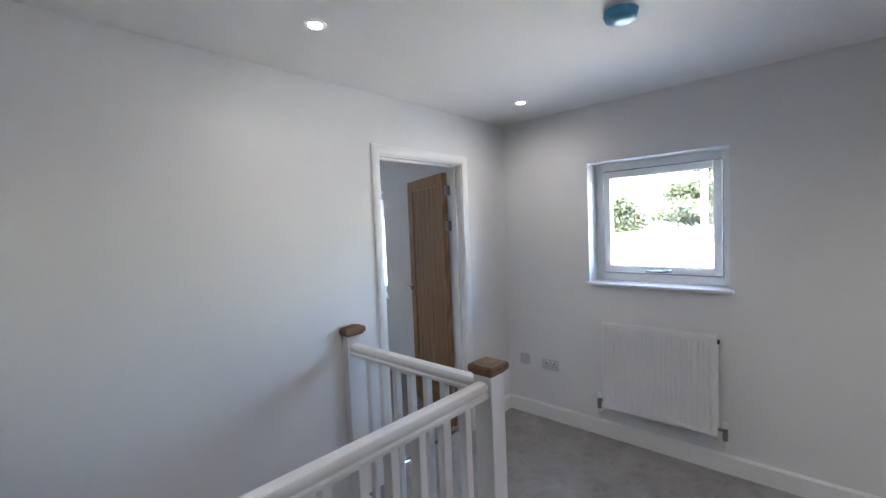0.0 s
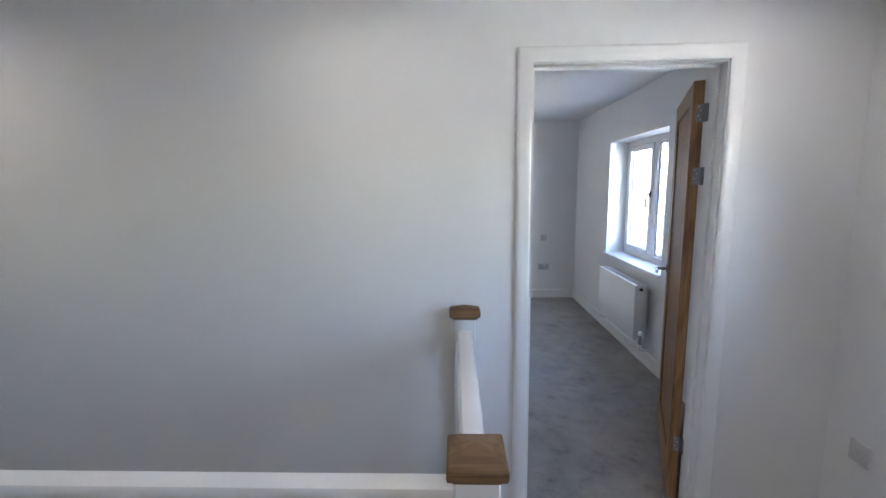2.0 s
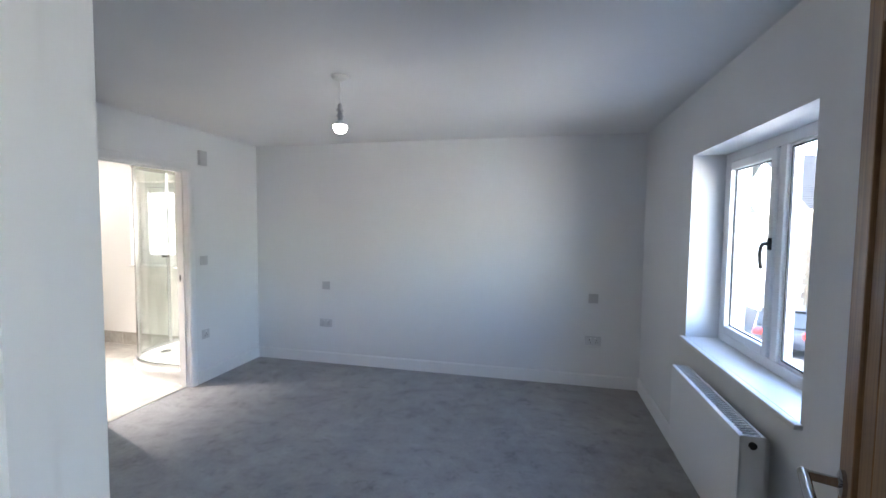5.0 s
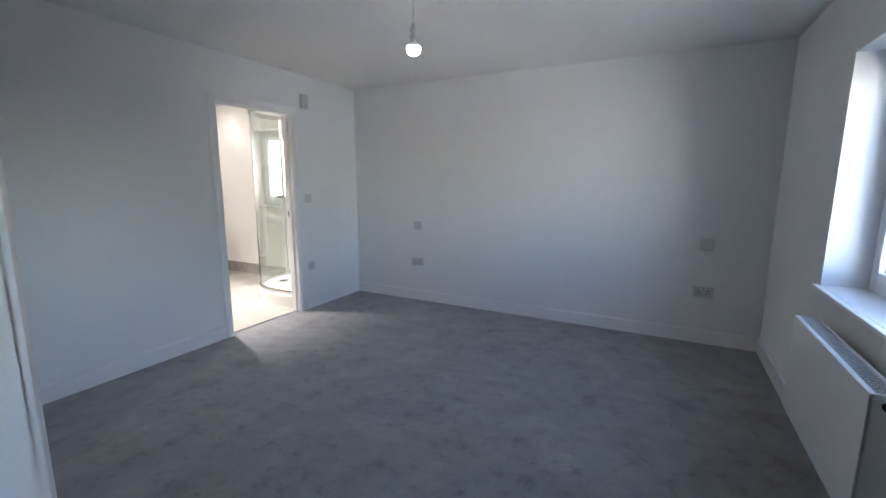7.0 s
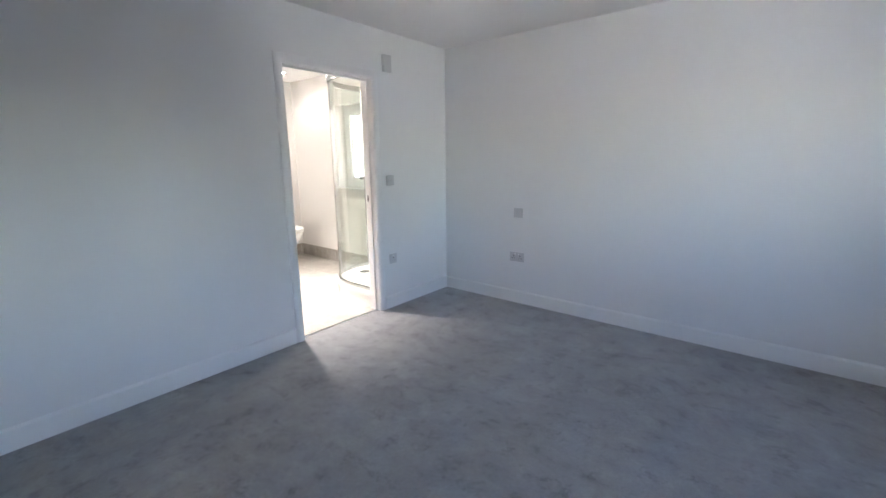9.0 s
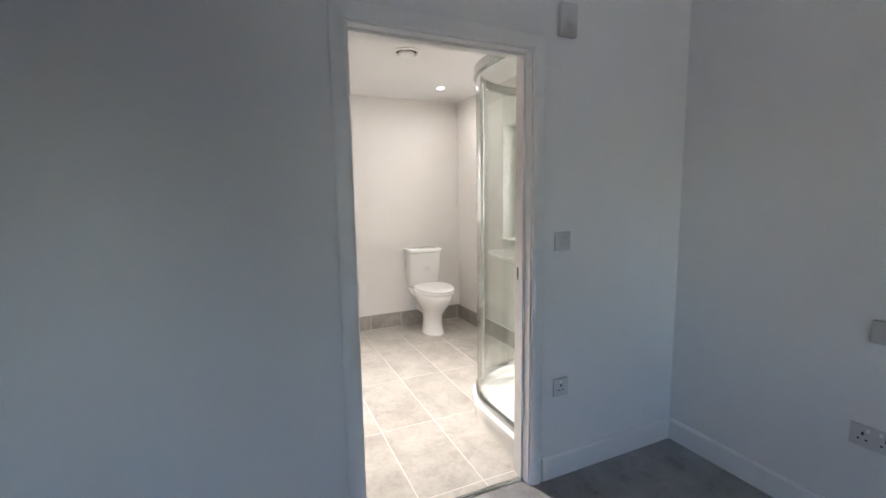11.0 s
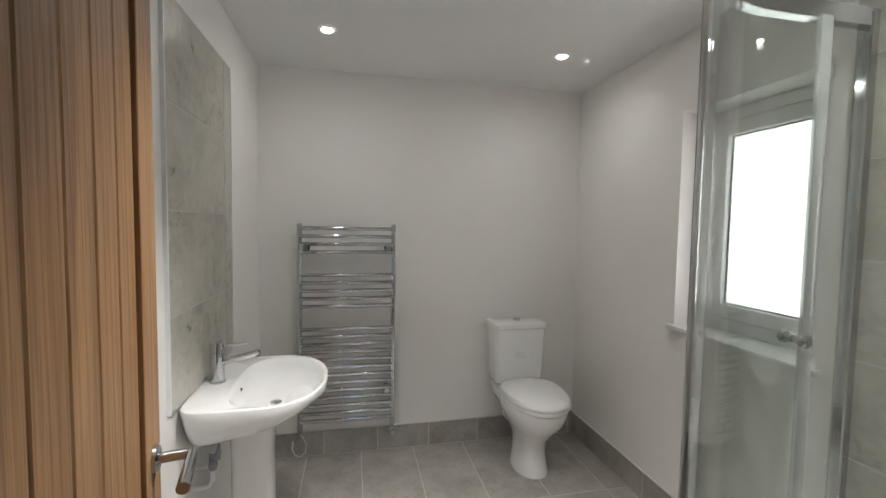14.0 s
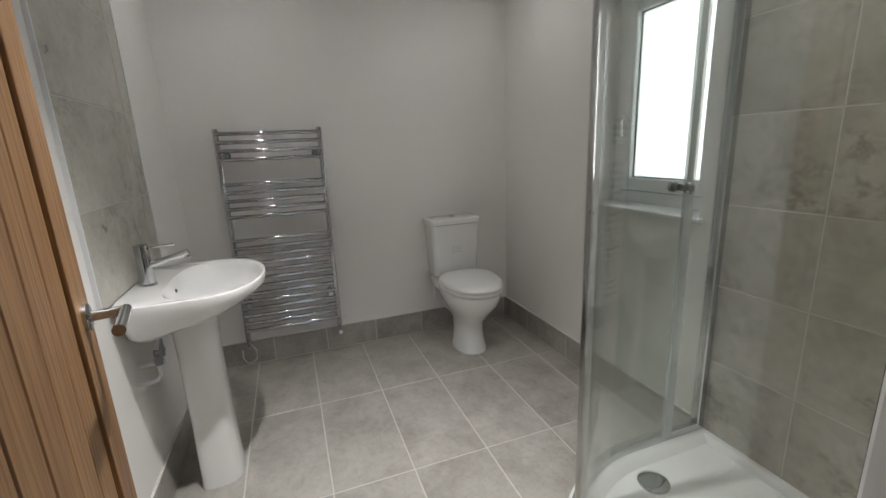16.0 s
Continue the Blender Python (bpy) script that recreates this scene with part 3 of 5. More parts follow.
def cranked_handle(parent, origin, m3, material, label, k=1.0):
    """A window handle: back plate and swept lever. m3 takes local (along, out, up) to the world."""
    o = Vector(origin)
    def P(*v):
        return o + m3 @ (Vector(v) * k)
    bm = bmesh.new()
    bm_tube(bm, P(-0.03, 0.004, 0), P(0.03, 0.004, 0), 0.011, 10)
    h = part("handle", bm, material, parent, label)
    bm = bmesh.new()
    bm_tube(bm, P(0, 0, 0), P(0, 0.035, 0), 0.0095, 12)
    bm_pipe(bm, [P(0, 0.035, 0), P(0.02, 0.042, 0), P(0.05, 0.045, 0), P(0.09, 0.042, 0), P(0.125, 0.036, 0)], 0.0085)
    part("lever", bm, material, h)


cranked_handle(win1, (FX1 - 0.012, 1.075, W1[2] + 0.080), Matrix(((0, -1, 0), (1, 0, 0), (0, 0, 1))), M["chrome"], "chrome window handle")
cranked_handle(win2, (FX2 - 0.012, 4.520, 1.46), Matrix(((0, -1, 0), (0, 0, 1), (-1, 0, 0))), M["black"], "black cranked window handle")
cranked_handle(win3, (W3[0] + 0.085, FY3 - 0.012, 1.42), Matrix(((0, 0, 1), (0, -1, 0), (-1, 0, 0))), M["upvc"], "small white window handle", 0.7)


# ---- balustrade round the stairwell ----
NX, NY = 1.726, 1.302
RAIL = 0.938   # top of the handrail
bal = thing("balustrade", (NX, NY, 0), "white painted balustrade with oak newel caps round the stairwell", "balustrade")


def cap_bm(cx, cy, hx, hy, up=0.0):
    bm = bmesh.new()
    z = 0.0
    rings = [(0.78, 0.974), (0.80, 0.980), (0.96, 0.985), (1.0, 0.994), (1.0, 1.008), (0.93, 1.016), (0.91, 1.018), (0.02, 1.034)]
    bm_loft(bm, [[(cx + sx * hx * s, cy + sy * hy * s, zz + up) for sx, sy in ((-1, -1), (1, -1), (1, 1), (-1, 1))] for s, zz in rings])
    return bm


post = part("newel_post", B((NX - 0.046, NX + 0.046, NY - 0.046, NY + 0.046, -0.25, 0.966), bevel=0.003), M["gloss"], bal)
part("newel_cap", cap_bm(NX, NY, 0.061, 0.061, -0.010), M["oak_flat"], post, "oak pyramid newel cap")
HX = NX - 0.004
post = part("half_newel", B((HX - 0.046, HX + 0.046, YD0 - 0.046, YD0 - 0.001, -0.25, 0.990), bevel=0.003), M["gloss"], bal)
part("newel_cap", cap_bm(HX, YD0 - 0.0355, 0.066, 0.034, 0.014), M["oak_flat"], post, "oak half newel cap at the wall")


def rail_bm(p0, p1, across, top):
    prof = [(-0.030, -0.062), (0.030, -0.062), (0.033, -0.048), (0.025, -0.040), (0.031, -0.026), (0.031, -0.014), (0.024, -0.004), (0.010, 0.0), (-0.010, 0.0), (-0.024, -0.004), (-0.031, -0.014), (-0.031, -0.026), (-0.025, -0.040), (-0.033, -0.048)]
    bm = bmesh.new()
    bm_loft(bm, [[(p[0] + across[0] * a, p[1] + across[1] * a, top + z) for a, z in prof] for p in (p0, p1)])
    return bm


X_END = -0.55
part("handrail", rail_bm((X_END, NY), (NX - 0.045, NY), (0, 1), RAIL), M["gloss"], bal)
part("handrail", rail_bm((NX, NY + 0.045), (HX, YD0 - 0.045), (1, 0), RAIL), M["gloss"], bal)
part("base_rail", B((X_END, NX - 0.045, NY - 0.03, NY + 0.03, 0.0, 0.045), bevel=0.004), M["gloss"], bal)
part("base_rail", B((NX - 0.03, NX + 0.03, NY + 0.045, YD0 - 0.045, 0.0, 0.045), bevel=0.004), M["gloss"], bal)
spindle = mesh_of("baluster", B((-0.0165, 0.0165, -0.0165, 0.0165, 0.04, RAIL - 0.058), bevel=0.0015), M["gloss"])


def put_piece(name, me, m, parent):
    ob = new(name, me)
    ob.matrix_basis = m
    ob.parent = parent
    ob.matrix_parent_inverse = parent.matrix_basis.inverted() if parent.type == "EMPTY" else Matrix.Identity(4)
    return ob


k = 0
while NX - 0.16 - 0.1245 * k > X_END + 0.1:
    put_piece("baluster", spindle, pose(NX - 0.16 - 0.1245 * k, NY, 0), bal)
    k += 1
for k in range(7):
    put_piece("baluster", spindle, pose(NX, NY + 0.145 + 0.111 * k, 0), bal)
part("newel_post", B((X_END - 0.092, X_END, NY - 0.046, NY + 0.046, -0.25, 0.976), bevel=0.003), M["gloss"], bal)
part("newel_cap", cap_bm(X_END - 0.046, NY, 0.067, 0.067), M["oak_flat"], bal, "oak pyramid newel cap")
structure("trim_stair_apron", B((LX0, WELL_X, WELL_Y, WELL_Y + 0.02, -0.32, 0.002), (WELL_X, WELL_X + 0.02, WELL_Y + 0.02, YD0, -0.32, 0.002)), M["gloss"], "white painted apron board of the stairwell", "trim")


# ---- radiators ----
def radiator(name, label, y0, y1, z0, z1, x0, x1, ribbed, valve_ends):
    """A panel radiator on the window wall; its front face is at x0."""
    r = thing(name, ((x0 + x1) / 2, (y0 + y1) / 2, z0), label, "radiator")
    bm = bmesh.new()
    pts = []
    if ribbed:
        n = 22
        pitch = (y1 - y0 - 0.04) / n
        for i in range(n):
            a = y0 + 0.02 + i * pitch
            pts += [(a, 0.0), (a + pitch * 0.30, 0.0), (a + pitch * 0.42, 0.009), (a + pitch * 0.72, 0.009), (a + pitch * 0.86, 0.0)]
        pts = [(y0, 0.004), (y0 + 0.006, 0.0)] + pts + [(y1 - 0.006, 0.0), (y1, 0.004)]
        zin0, zin1 = z0 + 0.035, z1 - 0.03
        rows = [(z0, 0.004, 0), (z0 + 0.005, 0.0, 0), (zin0, 0.0, 0), (zin0 + 0.02, 0.0, 1), (zin1 - 0.02, 0.0, 1), (zin1, 0.0, 0), (z1 - 0.005, 0.0, 0), (z1, 0.004, 0)]
        grid = [[bm.verts.new((x0 + inset + d * on, y, z)) for y, d in pts] for z, inset, on in rows]
        for g0, g1 in zip(grid, grid[1:]):
            for i in range(len(pts) - 1):
                bm.faces.new((g0[i], g0[i + 1], g1[i + 1], g1[i]))
        bm_box(bm, x0 + 0.010, x0 + 0.022, y0 + 0.004, y1 - 0.004, z0 + 0.002, z1 - 0.002)
    else:
        bm_box(bm, x0, x0 + 0.014, y0, y1, z0, z1, bevel=0.004, seg=2)
    part("front_panel", bm, M["gloss"], r)
    if x1 - x0 > 0.06:
        part("back_panel", B((x1 - 0.014, x1, y0 + 0.01, y1 - 0.01, z0 + 0.01, z1 - 0.01), bevel=0.003), M["gloss"], r)
    # solid block below the slats, its shade painted in as near-black
    part("convector", B((x0 + 0.024, x1 - 0.016, y0 + 0.012, y1 - 0.012, z0 + 0.04, z1 - 0.014)), M["fin"], r, "convector block coloured near-black for the shade inside")
    for y in (y0, y1):
        s = 1 if y == y0 else -1
        part("side_cover", B((x0 + 0.006, x1, y, y + s * 0.004, z0 + 0.01, z1 + 0.001)), M["gloss"], r)
    n = int((y1 - y0) / 0.024)
    slat = mesh_of("slat", B((x0 + 0.018, x1 - 0.012, -0.0022, 0.0022, z1 - 0.008, z1 - 0.002)), M["gloss"])
    for i in range(n):
        put_piece("grille_slat", slat, pose(0, y0 + 0.02 + (y1 - y0 - 0.04) * i / (n - 1), 0), r)
    part("grille_edge", B((x0 + 0.006, x0 + 0.018, y0 + 0.004, y1 - 0.004, z1 - 0.006, z1 + 0.001), (x1 - 0.012, x1 - 0.002, y0 + 0.004, y1 - 0.004, z1 - 0.006, z1 + 0.001), (x0 + 0.016, x1 - 0.01, (y0 + y1) / 2 - 0.004, (y0 + y1) / 2 + 0.004, z1 - 0.004, z1 + 0.0015)), M["gloss"], r)
    mid = (x0 + x1) / 2
    for s, y in valve_ends:
        v = part("valve", T(((mid, y, z0 + 0.04), (mid, y + s * 0.03, z0 + 0.04), 0.010), ((mid, y + s * 0.035, z0 - 0.02), (mid, y + s * 0.035, z0 + 0.055), 0.013), ((mid, y + s * 0.035, z0 + 0.005), (mid, y + s * 0.035, z0 + 0.02), 0.016, 6)), M["hinge"], r, "brushed steel radiator valve")
        part("valve_cap", bm_cap((mid, y + s * 0.035, z0 + 0.055)), M["plastic"], v, "white valve cap")
        part("tail_pipe", T(((mid, y + s * 0.035, z0 - 0.02), (mid, y + s * 0.035, z0 - 0.075), 0.0075), ((mid, y + s * 0.035, z0 - 0.072), (XW, y + s * 0.035, z0 - 0.072), 0.0075)), M["cable"], v)
    part("bleed_plug", T(((mid, y0 + 0.003, z1 - 0.035), (mid, y0 - 0.010, z1 - 0.035), 0.014, 14)), M["black"], r, "dark end plug")
    for y in (y0 + 0.12, y1 - 0.12):
        part("bracket", B((x1 - 0.001, XW - 0.0005, y - 0.015, y + 0.015, z0 + 0.06, z1 - 0.06)), M["gloss"], r)
    return r


def bm_cap(c):
    bm = bmesh.new()
    bm_lathe(bm, c, [(0.014, 0), (0.017, 0.004), (0.017, 0.03), (0.013, 0.036)], 20)
    return bm


radiator("radiator", "white ribbed single panel radiator below the landing window", 0.750, 1.437, 0.256, 0.862, XW - 0.110, XW - 0.050, True, ((-1, 0.750), (1, 1.437)))
radiator("radiator", "white flat-fronted double radiator below the bedroom window", 3.950, 4.820, 0.250, 0.724, XW - 0.160, XW - 0.068, False, ((-1, 3.950), (1, 4.820)))


# ---- plates on the walls ----
def wall_plate(name, label, category, centre, n, w, h, sockets=0, rockers=0, material=None, group="", deep=0.009):
    """A face plate; n is the wall's normal into the room."""
    cx, cy, cz = centre
    t = thing(name, centre, label, category, group)
    def bx(a0, a1, d0, d1, q0, q1):
        if n[0]:
            return (cx + n[0] * d0, cx + n[0] * d1, cy + a0, cy + a1, cz + q0, cz + q1)
        return (cx + a0, cx + a1, cy + n[1] * d0, cy + n[1] * d1, cz + q0, cz + q1)
    part("plate", B(bx(-w / 2, w / 2, 0.0, deep, -h / 2, h / 2), bevel=0.003, seg=2), material or M["plate"], t)
    for i in range(sockets):
        a = (i - (sockets - 1) / 2) * 0.068
        part("pin_slots", B(bx(a - 0.004, a + 0.004, deep - 0.001, deep + 0.0008, 0.004, 0.016), bx(a - 0.016, a - 0.008, deep - 0.001, deep + 0.0008, -0.016, -0.010), bx(a + 0.008, a + 0.016, deep - 0.001, deep + 0.0008, -0.016, -0.010)), M["black"], t)
        part("switch", B(bx(a * 0.55 - 0.005, a * 0.55 + 0.005, deep - 0.001, deep + 0.003, 0.020, 0.034), bevel=0.001), M["plastic"], t)
    for i in range(rockers):
        a = (i - (rockers - 1) / 2) * 0.03
        part("rocker", B(bx(a - 0.011, a + 0.011, deep - 0.001, deep + 0.003, -0.018, 0.018), bevel=0.0015), material or M["plate"], t)
    return t


NE, NN, NWE = (-1, 0), (0, -1), (1, 0)
wall_plate("double_socket", "grey metal double wall socket above the landing skirting", "socket", (XW, 1.895, 0.445), NE, 0.148, 0.088, 2, group="sockets")
wall_plate("outlet_plate", "grey metal single outlet plate on the landing", "socket", (XW, 2.126, 0.454), NE, 0.088, 0.088, 0, 1, group="outlet plates")
wall_plate("double_socket", "grey metal double wall socket in the bedroom", "socket", (0.110, YF, 0.446), NN, 0.148, 0.088, 2, group="sockets")
wall_plate("light_switch", "grey metal bedside switch above a socket", "switch", (0.112, YF, 0.861), NN, 0.088, 0.088, 0, 1, group="switches")
wall_plate("double_socket", "grey metal double wall socket near the window", "socket", (2.905, YF, 0.443), NN, 0.148, 0.088, 2, group="sockets")
wall_plate("light_switch", "grey metal bedside switch above a socket", "switch", (2.898, YF, 0.851), NN, 0.088, 0.088, 0, 1, group="switches")
wall_plate("light_switch", "grey metal light switch beside the bathroom door", "switch", (XE0, 5.530, 1.173), NWE, 0.088, 0.088, 0, 2, group="switches")
wall_plate("outlet_plate", "grey metal outlet plate low beside the bathroom door", "socket", (XE0, 5.534, 0.461), NWE, 0.088, 0.088, 1, group="outlet plates")
wall_plate("isolator_switch", "grey fan isolator box high beside the bathroom door", "switch", (XE0, 5.528, 2.140), NWE, 0.090, 0.136, 0, 1, deep=0.026)


# ---- ceiling fittings ----
def downlight(x, y, power, label, color=(1.0, 0.95, 0.885), cone=160, lens="lamp"):
    d = thing("downlight", (x, y, CEIL), label, "downlight", "ceiling downlights")
    bm = bmesh.new()
    bm_lathe(bm, (x, y, CEIL), [(0.044, 0.0), (0.044, -0.003), (0.040, -0.005), (0.028, -0.004), (0.026, -0.001)], 32)
    part("bezel", bm, M["upvc"], d)
    bm = bmesh.new()
    bm_lathe(bm, (x, y, CEIL), [(0.024, -0.0012), (0.024, -0.0055), (0.016, -0.0062)], 24)
    part("lens", bm, M[lens], d, "glowing white lens")
    lamp = new("downlight_beam", bpy.data.lights.new("downlight_beam", "SPOT"))
    lamp.data.energy, lamp.data.spot_size, lamp.data.spot_blend, lamp.data.shadow_soft_size, lamp.data.color = power, radians(cone), 1.0, 0.035, color
    lamp.matrix_basis = Matrix.Translation((x, y, CEIL - 0.012))
    return d


downlight(1.285, 1.759, 0.34, "small round white downlight glowing over the stairwell")
downlight(2.868, 1.812, 0.34, "small round white downlight glowing near the landing window")
downlight(-2.90, 4.660, 0.85, "small round white downlight glowing over the basin", lens="bright_lamp")
downlight(-2.92, 5.890, 0.85, "small round white downlight glowing over the toilet", lens="bright_lamp")
# unseen lamp continuing the row, added to lift the dark left end
downlight(-0.30, 1.745, 0.45, "unseen downlight added to brighten the stair head")
# invented fill lamp, out of view, brightens the landing's right-hand wall
downlight(1.95, -0.45, 1.8, "unseen downlight added to brighten the landing's window wall")
downlight(-1.38, 5.90, 3.0, "small round white downlight glowing over the shower", lens="bright_lamp")
downlight(-1.74, 4.92, 27.0, "small round white downlight glowing inside the bathroom door", cone=88, lens="bright_lamp")

alarm = thing("smoke_alarm", (2.09, 0.868, CEIL), "round smoke alarm still wrapped in blue dust cover", "smoke alarm")
bm = bmesh.new()
bm_lathe(bm, (2.09, 0.868, CEIL), [(0.06, 0), (0.06, -0.012), (0.052, -0.03), (0.03, -0.042)], 32)
part("body", bm, M["plastic"], alarm)
bm = bmesh.new()
bm_lathe(bm, (2.09, 0.868, CEIL), [(0.064, -0.006), (0.065, -0.016), (0.058, -0.036), (0.034, -0.048), (0.01, -0.05)], 32)
for v in bm.verts:
    v.co += Vector((noise.noise(v.co * 31), noise.noise(v.co * 37 + Vector((3, 1, 2))), noise.noise(v.co * 29) * 0.7)) * 0.006
part("dust_cover", bm, M["blue"], alarm, "crinkled blue plastic dust cover")

def lathe_bm(at, profile):
    bm = bmesh.new()
    bm_lathe(bm, at, profile, 28)
    return bm


PX, PY = 1.228, 4.43
pend = thing("pendant_lamp", (PX, PY, CEIL), "bare lit bulb hanging on a white flex", "lamp")
bm = bmesh.new()
bm_lathe(bm, (PX, PY, CEIL), [(0.050, 0), (0.050, -0.006), (0.040, -0.020), (0.016, -0.028), (0.008, -0.034)], 32)
part("ceiling_rose", bm, M["plastic"], pend)
part("flex", T(((PX, PY, CEIL - 0.03), (PX, PY, CEIL - 0.165), 0.0035, 8)), M["cable"], pend)
bm = bmesh.new()
bm_lathe(bm, (PX, PY, CEIL - 0.155), [(0.008, 0), (0.014, -0.012), (0.0150, -0.034), (0.022, -0.036), (0.022, -0.043), (0.0150, -0.045), (0.0150, -0.067), (0.022, -0.069), (0.022, -0.076), (0.015, -0.078), (0.014, -0.098)], 24)
part("lampholder", bm, M["plate"], pend, "grey lampholder with two rings")
bulb = part("bulb_base", lathe_bm((PX, PY, 2.146), [(0.012, 0), (0.014, -0.008), (0.025, -0.016), (0.034, -0.025), (0.039, -0.036)]), M["plastic"], pend, "white bulb base")
part("bulb_dome", lathe_bm((PX, PY, 2.146), [(0.039, -0.036), (0.0392, -0.044), (0.037, -0.056), (0.030, -0.068), (0.018, -0.076), (0.005, -0.079)]), M["bulb"], bulb, "glowing white dome")
vent = thing("extractor_vent", (-2.10, 5.27, CEIL), "round white ceiling extractor vent in the bathroom", "vent")
bm = bmesh.new()
bm_lathe(bm, (-2.10, 5.27, CEIL), [(0.095, 0), (0.095, -0.006), (0.080, -0.012), (0.074, -0.004), (0.072, -0.001)], 40)
part("rim", bm, M["plastic"], vent)
bm = bmesh.new()
bm_lathe(bm, (-2.10, 5.27, CEIL), [(0.052, -0.008), (0.058, -0.014), (0.050, -0.024), (0.02, -0.028)], 32)
part("disc", bm, M["plastic"], vent)
part("throat", T(((-2.10, 5.27, CEIL + 0.001), (-2.10, 5.27, CEIL - 0.003), 0.073, 32)), M["black"], vent)
part("stem", T(((-2.10, 5.27, CEIL - 0.002), (-2.10, 5.27, CEIL - 0.012), 0.010, 12)), M["plastic"], vent)


# ---- bathroom: towel rail ----
rail = thing("towel_radiator", (XB + 0.075, 4.767, 0.2), "chrome ladder towel radiator with grouped bars", "radiator")
TX, TY0, TY1, TZ0, TZ1 = XB + 0.078, 4.472, 5.030, 0.195, 1.468
for y in (TY0, TY1):
    bm = bmesh.new()
    bm_box(bm, TX - 0.016, TX + 0.016, y - 0.015, y + 0.015, TZ0, TZ1, bevel=0.009, seg=3)
    part("upright", bm, M["chrome"], rail)
bars = []
zz = TZ1 - 0.028
for count, gap in ((4, 0.092), (5, 0.092), (13, 0)):
    for i in range(count):
        bars.append(zz)
        zz -= 0.0475
    zz -= gap
bar = mesh_of("bar", T(((TX + 0.010, TY0, 0), (TX + 0.010, TY1, 0), 0.0115, 16)), M["chrome"])
for z in bars:
    put_piece("bar", bar, pose(0, 0, z), rail)
for y in (TY0 + 0.035, TY1 - 0.035):
    for z in (bars[3] + 0.022, bars[-4] + 0.022):
        part("wall_bracket", T(((XB, y, z), (TX + 0.004, y, z), 0.010, 14), ((XB, y, z), (XB + 0.008, y, z), 0.019, 18), ((TX + 0.004, y, z), (TX + 0.016, y, z), 0.016, 18)), M["chrome"], rail)
for y, s in ((TY0, -1), (TY1, 1)):
    v = part("valve", T(((TX, y, TZ0), (TX, y, TZ0 - 0.045), 0.011, 12), ((TX, y, TZ0 - 0.01), (TX, y, TZ0 - 0.025), 0.015, 6), ((TX, y, TZ0 - 0.036), (XB, y, TZ0 - 0.036), 0.0085, 10), ((TX, y, TZ0 - 0.036), (TX + 0.04, y, TZ0 - 0.036), 0.013, 16)), M["chrome"], rail)
bm = bmesh.new()
bm_pipe(bm, [(XB + 0.02, TY0 - 0.05, 0.11), (XB + 0.05, TY0 - 0.05, 0.07), (XB + 0.07, TY0 - 0.03, 0.045), (XB + 0.075, TY0, 0.04), (XB + 0.07, TY0 + 0.03, 0.06), (TX, TY0 + 0.035, 0.12), (TX, TY0 + 0.01, 0.17)], 0.003, 8)
part("element_cable", bm, M["cable"], rail, "white looped heater cable")

# ---- bathroom: basin on a pedestal ----
BX, BZ = -2.470, 0.865


def oval(cx, cy, z, a, bf, bb, nf, nb, n=56):
    """A closed outline: rounder towards +y, squarer towards -y."""
    out = []
    for i in range(n):
        t = 2 * math.pi * i / n
        c, s = math.cos(t), math.sin(t)
        e = nf if s >= 0 else nb
        x = a * math.copysign(abs(c) ** (2 / e), c)
        y = (bf if s >= 0 else bb) * math.copysign(abs(s) ** (2 / e), s)
        out.append((cx + x, cy + y, z))
    return out


def lifted(ring, k):
    """The underside rises away from the wall."""
    return [(x, y, z + k * max(0.0, y - YB - 0.06)) for x, y, z in ring]


basin = thing("wash_basin", (BX, YB, 0), "white ceramic pedestal wash basin below a tiled splashback", "basin")
bm = bmesh.new()
cy = YB + 0.242
bm_loft(bm, [
    lifted(oval(BX, YB + 0.175, 0.695, 0.12, 0.10, 0.172, 2.2, 4), 0.30),
    lifted(oval(BX, YB + 0.20, 0.708, 0.21, 0.135, 0.197, 2.2, 4), 0.26),
    lifted(oval(BX, YB + 0.222, 0.740, 0.256, 0.172, 0.218, 2.2, 5), 0.16),
    lifted(oval(BX, YB + 0.236, 0.790, 0.279, 0.200, 0.232, 2.2, 6), 0.07),
    oval(BX, cy, 0.835, 0.286, 0.215, 0.24, 2.2, 7),
    oval(BX, cy, 0.855, 0.288, 0.218, 0.24, 2.2, 8),
    oval(BX, cy, 0.863, 0.286, 0.216, 0.239, 2.2, 8),
    oval(BX, cy, 0.866, 0.281, 0.211, 0.236, 2.2, 8),
    oval(BX, YB + 0.262, 0.863, 0.264, 0.186, 0.142, 2.1, 3.0),
    oval(BX, YB + 0.262, 0.857, 0.257, 0.179, 0.136, 2.1, 3.0),
    oval(BX, YB + 0.262, 0.838, 0.248, 0.171, 0.130, 2.1, 2.9),
    oval(BX, YB + 0.262, 0.805, 0.222, 0.150, 0.120, 2.1, 2.6),
    oval(BX, YB + 0.262, 0.780, 0.170, 0.115, 0.100, 2.0, 2.3),
    oval(BX, YB + 0.262, 0.768, 0.090, 0.065, 0.060, 2.0, 2.0),
    oval(BX, YB + 0.262, 0.765, 0.024, 0.022, 0.022, 2.0, 2.0),
], True, True)
part("bowl", bm, M["ceramic"], basin)
bm = bmesh.new()
bm_loft(bm, [oval(BX, YB + 0.162, z, a, bf, bb, 3.2, 4.0, 40) for z, a, bf, bb in ((0.0, 0.103, 0.103, 0.055), (0.010, 0.104, 0.104, 0.056), (0.03, 0.100, 0.101, 0.054), (0.30, 0.093, 0.094, 0.052), (0.58, 0.090, 0.092, 0.052), (0.735, 0.097, 0.102, 0.056))])
part("pedestal", bm, M["ceramic"], basin)
bm = bmesh.new()
